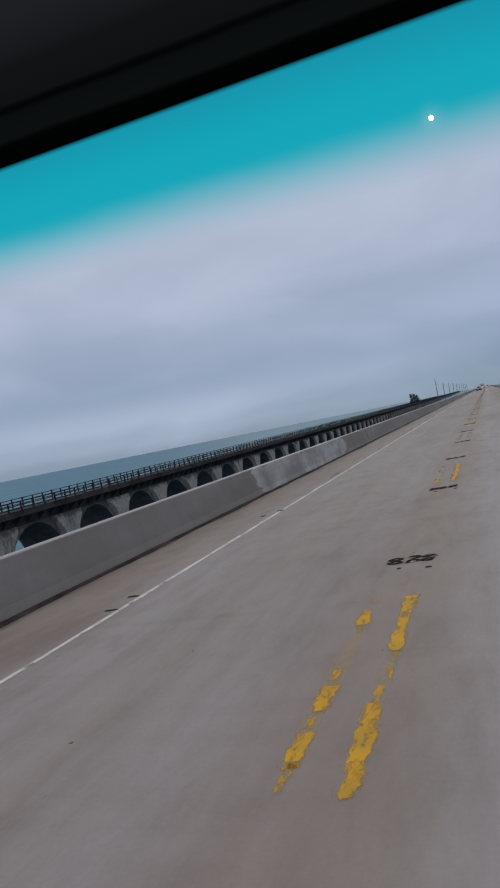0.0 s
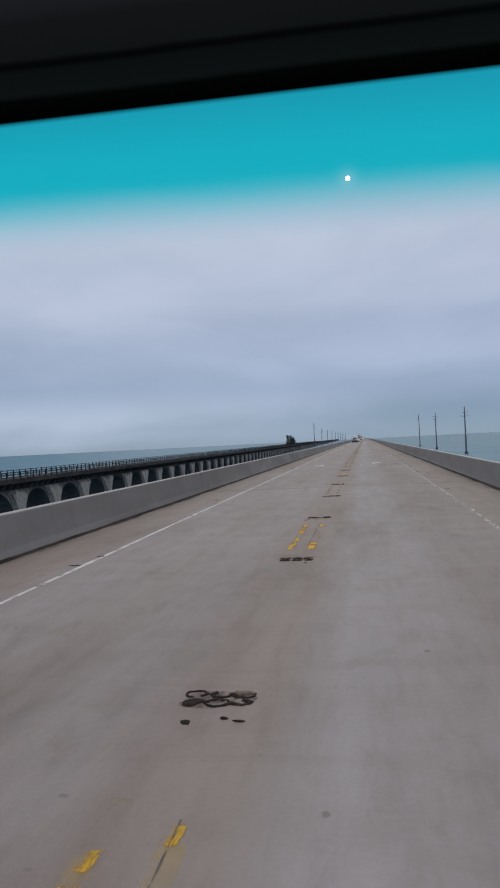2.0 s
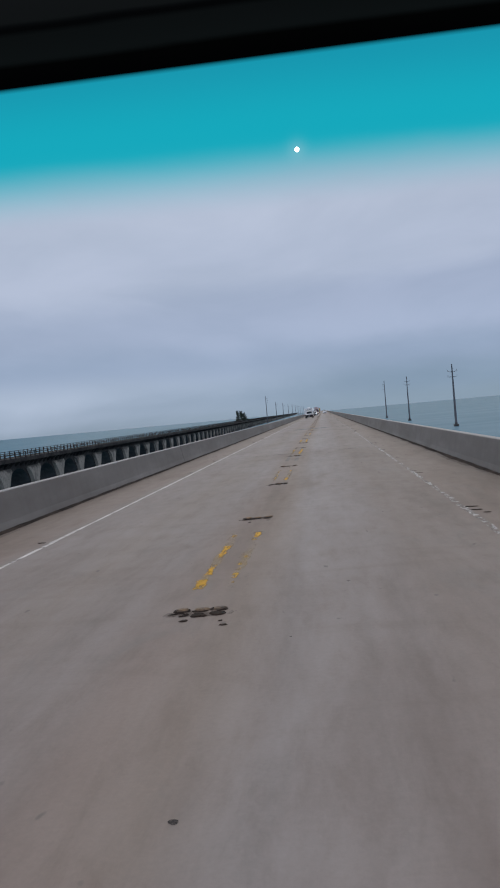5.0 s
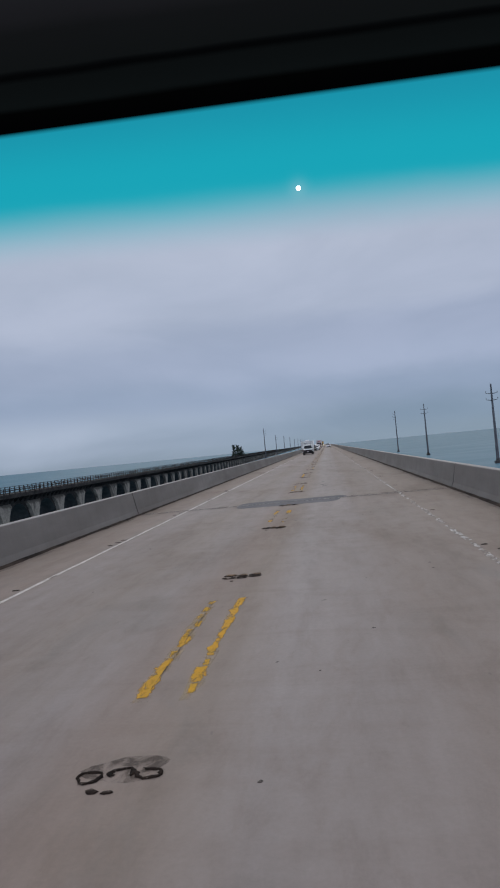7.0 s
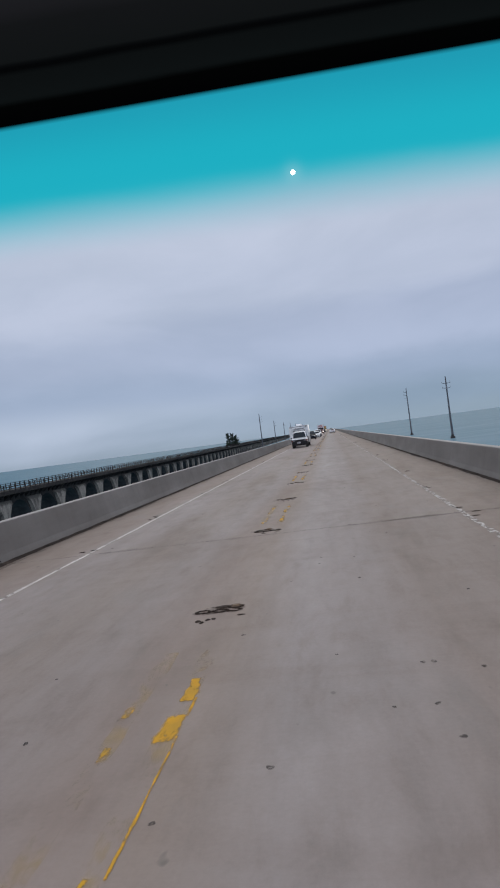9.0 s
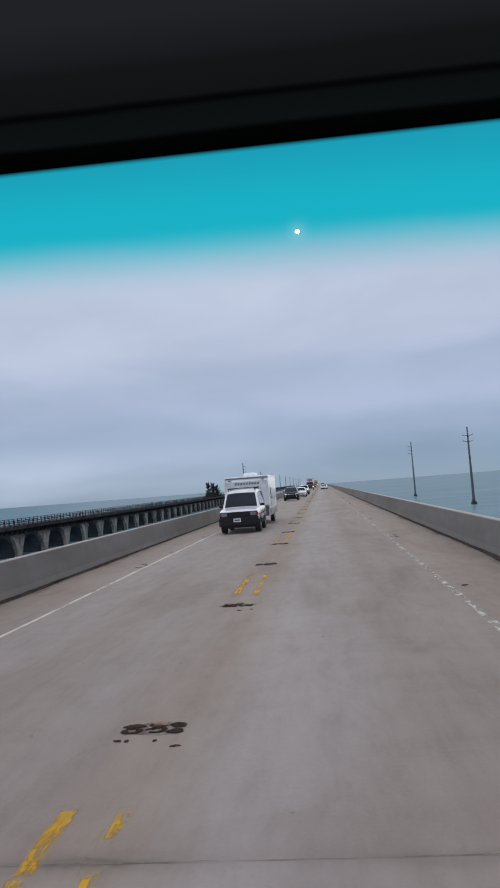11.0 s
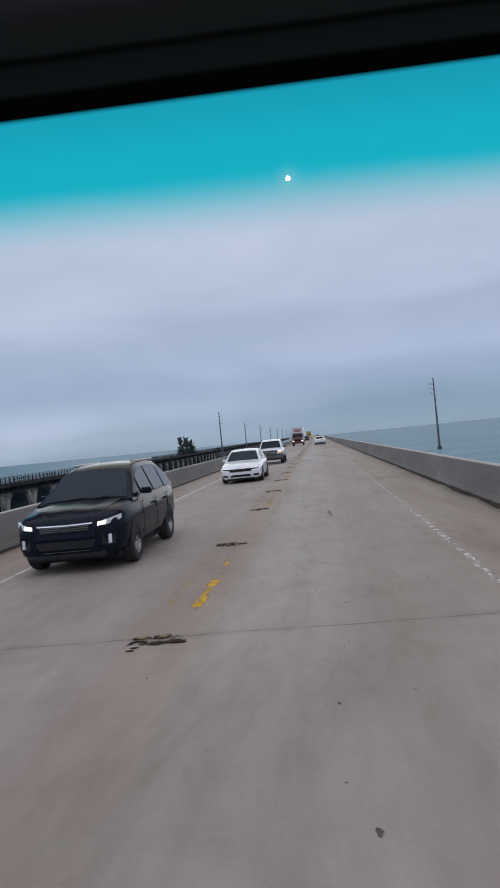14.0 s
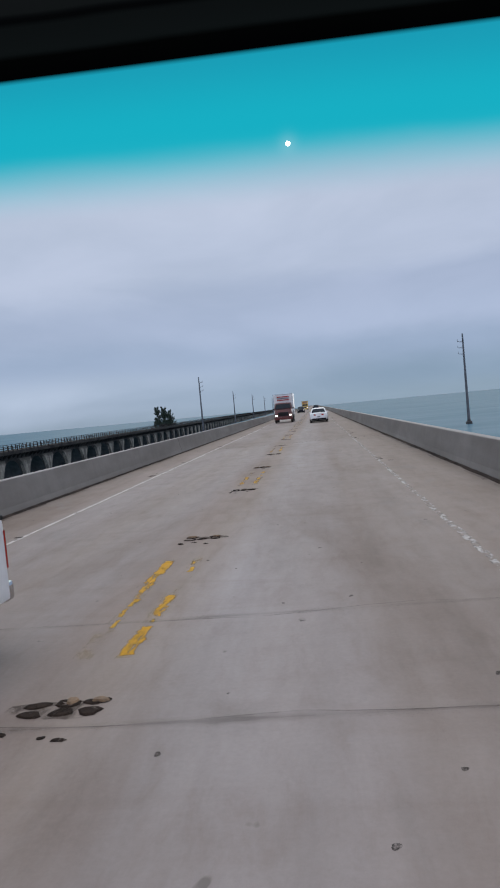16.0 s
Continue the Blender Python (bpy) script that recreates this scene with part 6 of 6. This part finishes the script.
def pickup(label, at):
    ob = thing("pickup_truck", label, "pickup", at=at)
    paint = WHITE_PAINT
    rings = [(y, ring_of(h, a, b, 0.05)) for y, h, a, b in (
        (0.0, 0.86, 0.62, 1.06), (0.06, 0.93, 0.56, 1.12), (0.4, 0.98, 0.50, 1.17), (1.5, 1.0, 0.45, 1.22), (2.5, 1.0, 0.45, 1.23), (4.02, 1.0, 0.45, 1.23))]
    part("body", loft(bmesh.new(), rings), paint, ob, smooth=True)
    cabin(ob, paint, (1.42, 4.02, 0.93, 1.21), (2.05, 3.86, 0.74, 1.90), ((0.14, 0.50), (0.54, 0.92)))
    # the open bed
    for s in (-1, 1):
        bm = bmesh.new()
        box(bm, min(s * 0.90, s * 1.0), max(s * 0.90, s * 1.0), 4.06, 5.82, 0.52, 1.25, 0.03)
        part("bed_side", bm, paint, ob)
        part("bed_rail", box(bmesh.new(), min(s * 0.89, s * 1.005), max(s * 0.89, s * 1.005), 4.06, 5.82, 1.245, 1.285, 0.01), TRIM, ob, "black bed rail cap")
        part("headlamp", box(bmesh.new(), min(s * 0.56, s * 0.93), max(s * 0.56, s * 0.93), -0.012, 0.10, 0.955, 1.065, 0.02), LAMP_GLASS, ob, "clear headlamp")
        part("headlamp_core", box(bmesh.new(), min(s * 0.66, s * 0.86), max(s * 0.66, s * 0.86), -0.022, 0.02, 0.965, 1.055, 0.02), LAMP_ON, ob, "lit headlamp core")
        part("indicator", box(bmesh.new(), min(s * 0.62, s * 0.92), max(s * 0.62, s * 0.92), -0.008, 0.10, 0.85, 0.925, 0.015), AMBER, ob, "amber corner lamp")
        part("tail_lamp", box(bmesh.new(), min(s * 0.88, s * 1.0), max(s * 0.88, s * 1.0), 5.80, 5.84, 0.80, 1.15, 0.01), RED_LENS, ob, "red tail lamp")
        part("flank_strip", box(bmesh.new(), min(s * 0.995, s * 1.012), max(s * 0.995, s * 1.012), 1.4, 3.9, 0.72, 0.78, 0.004), GREY_SKIN, ob)
    part("bed_floor", box(bmesh.new(), -0.92, 0.92, 4.06, 5.80, 0.55, 0.66), TRIM, ob, "dark bed liner")
    part("bulkhead", box(bmesh.new(), -0.92, 0.92, 4.03, 4.10, 0.55, 1.24), paint, ob)
    part("tailgate", box(bmesh.new(), -0.90, 0.90, 5.76, 5.82, 0.60, 1.24, 0.02), paint, ob)
    part("rear_bumper", box(bmesh.new(), -0.96, 0.96, 5.80, 6.0, 0.48, 0.66, 0.04), CHROME, ob, "bright step bumper")
    axle(ob, 0.98, 0.995, 0.40, 0.27, 1.16)
    axle(ob, 4.72, 0.995, 0.40, 0.27, 1.16)
    part("grille", box(bmesh.new(), -0.55, 0.55, -0.02, 0.08, 0.82, 1.08, 0.03), TRIM, ob, "black grille in a bright frame")
    for z in (0.81, 0.945, 1.09):
        part("grille_bar", box(bmesh.new(), -0.57, 0.57, -0.035, 0.02, z - 0.02, z + 0.02, 0.01), CHROME, ob, "bright grille bar")
    for x in (-0.56, 0.56):
        part("grille_bar", box(bmesh.new(), x - 0.02, x + 0.02, -0.035, 0.02, 0.80, 1.10, 0.01), CHROME, ob, "bright grille bar")
    part("front_bumper", box(bmesh.new(), -0.98, 0.98, -0.17, 0.14, 0.44, 0.72, 0.06), GREY_BUMPER, ob, "scuffed dark front bumper")
    part("bumper_pad", box(bmesh.new(), -0.97, 0.97, -0.15, 0.12, 0.72, 0.80, 0.02), TRIM, ob, "black bumper pad")
    part("bumper_valance", box(bmesh.new(), -0.90, 0.90, -0.10, 0.12, 0.34, 0.44, 0.03), TRIM, ob)
    mirror(ob, TRIM, 1.85, 0.98, 1.22)
    doors(ob, 1.005, (1.6, 2.75, 3.85), 1.12, 0.5)
    return ob


def box_truck(label, at, paint, box_mat, lamps=LAMP_ON):
    ob = thing("box_truck", label, "truck", at=at)
    rings = [(y, ring_of(h, a, b, 0.06)) for y, h, a, b in (
        (0.0, 0.95, 0.55, 1.45), (0.08, 1.05, 0.48, 1.58), (0.5, 1.10, 0.45, 1.66), (1.0, 1.12, 0.45, 1.70), (2.4, 1.12, 0.45, 1.70))]
    part("body", loft(bmesh.new(), rings), paint, ob, smooth=True)
    cabin(ob, paint, (0.75, 2.4, 1.08, 1.66), (1.15, 2.35, 0.95, 2.45), ((0.18, 0.75),), rear_glass=False)
    part("cargo_box", box(bmesh.new(), -1.22, 1.22, 2.55, 8.2, 0.95, 3.55, 0.04), box_mat, ob, "tall cargo box")
    for i in range(3):
        part("name_bar", box(bmesh.new(), -0.75, 0.75, 2.50, 2.60, 2.75 + 0.2 * i, 2.87 + 0.2 * i), RED_LENS if i != 1 else GRAPHIC, ob)
    for x in (-1.2, 1.2):
        part("box_post", box(bmesh.new(), x - 0.04, x + 0.04, 2.52, 2.6, 0.95, 3.58, 0.01), CHROME, ob)
    part("roof_rim", box(bmesh.new(), -1.24, 1.24, 2.52, 2.62, 3.48, 3.58, 0.01), CHROME, ob)
    part("chassis", box(bmesh.new(), -0.5, 0.5, 2.2, 8.0, 0.6, 0.95), TRIM, ob)
    part("grille", box(bmesh.new(), -0.62, 0.62, -0.03, 0.08, 0.85, 1.32, 0.04), TRIM, ob, "black grille")
    part("front_bumper", box(bmesh.new(), -1.12, 1.12, -0.18, 0.12, 0.42, 0.72, 0.05), paint, ob)
    for s in (-1, 1):
        part("headlamp", box(bmesh.new(), min(s * 0.70, s * 1.02), max(s * 0.70, s * 1.02), -0.03, 0.08, 0.84, 1.02, 0.03), lamps, ob, "lit headlamp")
        for y in (1.0, 6.4):
            wheel(ob, s * 0.98, y, 0.48, 0.28, s)
    mirror(ob, TRIM, 1.0, 1.12, 1.7)
    return ob


# the oncoming line of traffic
boxy_suv("white boxy off-road car with black bumper and rack, towing a caravan", pose(-3.73, 317.9, 0))
caravan("white ribbed travel trailer with grey skirt behind a white off-road car", pose(-3.92, 323.75, 0))
crossover("charcoal crossover with bright headlamps in the oncoming lane", pose(-3.95, 376.1, 0), CHARCOAL_PAINT)
sedan("white four-door sedan with a black grille in the oncoming lane", pose(-3.35, 396.75, 0), WHITE_PAINT)
pickup("white crew-cab pickup with lit headlamps in the oncoming lane", pose(-3.28, 416.4, 0) @ Matrix.Scale(0.94, 4))
box_truck("dark red truck with tall pale cargo box and lit headlamps", pose(-3.5, 501.0, 0), RED_PAINT, BOX_PAINT)
crossover("charcoal crossover following the red box truck", pose(-3.3, 596.0, 0), CHARCOAL_PAINT)
box_truck("yellow box truck far along the oncoming lane", pose(-3.4, 686.0, 0), YELLOW_PAINT, YELLOW_PAINT)
# those ahead in the same lane
sedan("white four-door sedan driving ahead, seen from behind", pose(0.68, 494.0, 0, 0, 0, 180), WHITE_PAINT)
crossover("charcoal crossover far ahead, seen from behind", pose(0.6, 640.0, 0, 0, 0, 180), CHARCOAL_PAINT)
sedan("white four-door sedan far ahead behind a charcoal crossover", pose(0.6, 760.0, 0, 0, 0, 180), WHITE_PAINT)
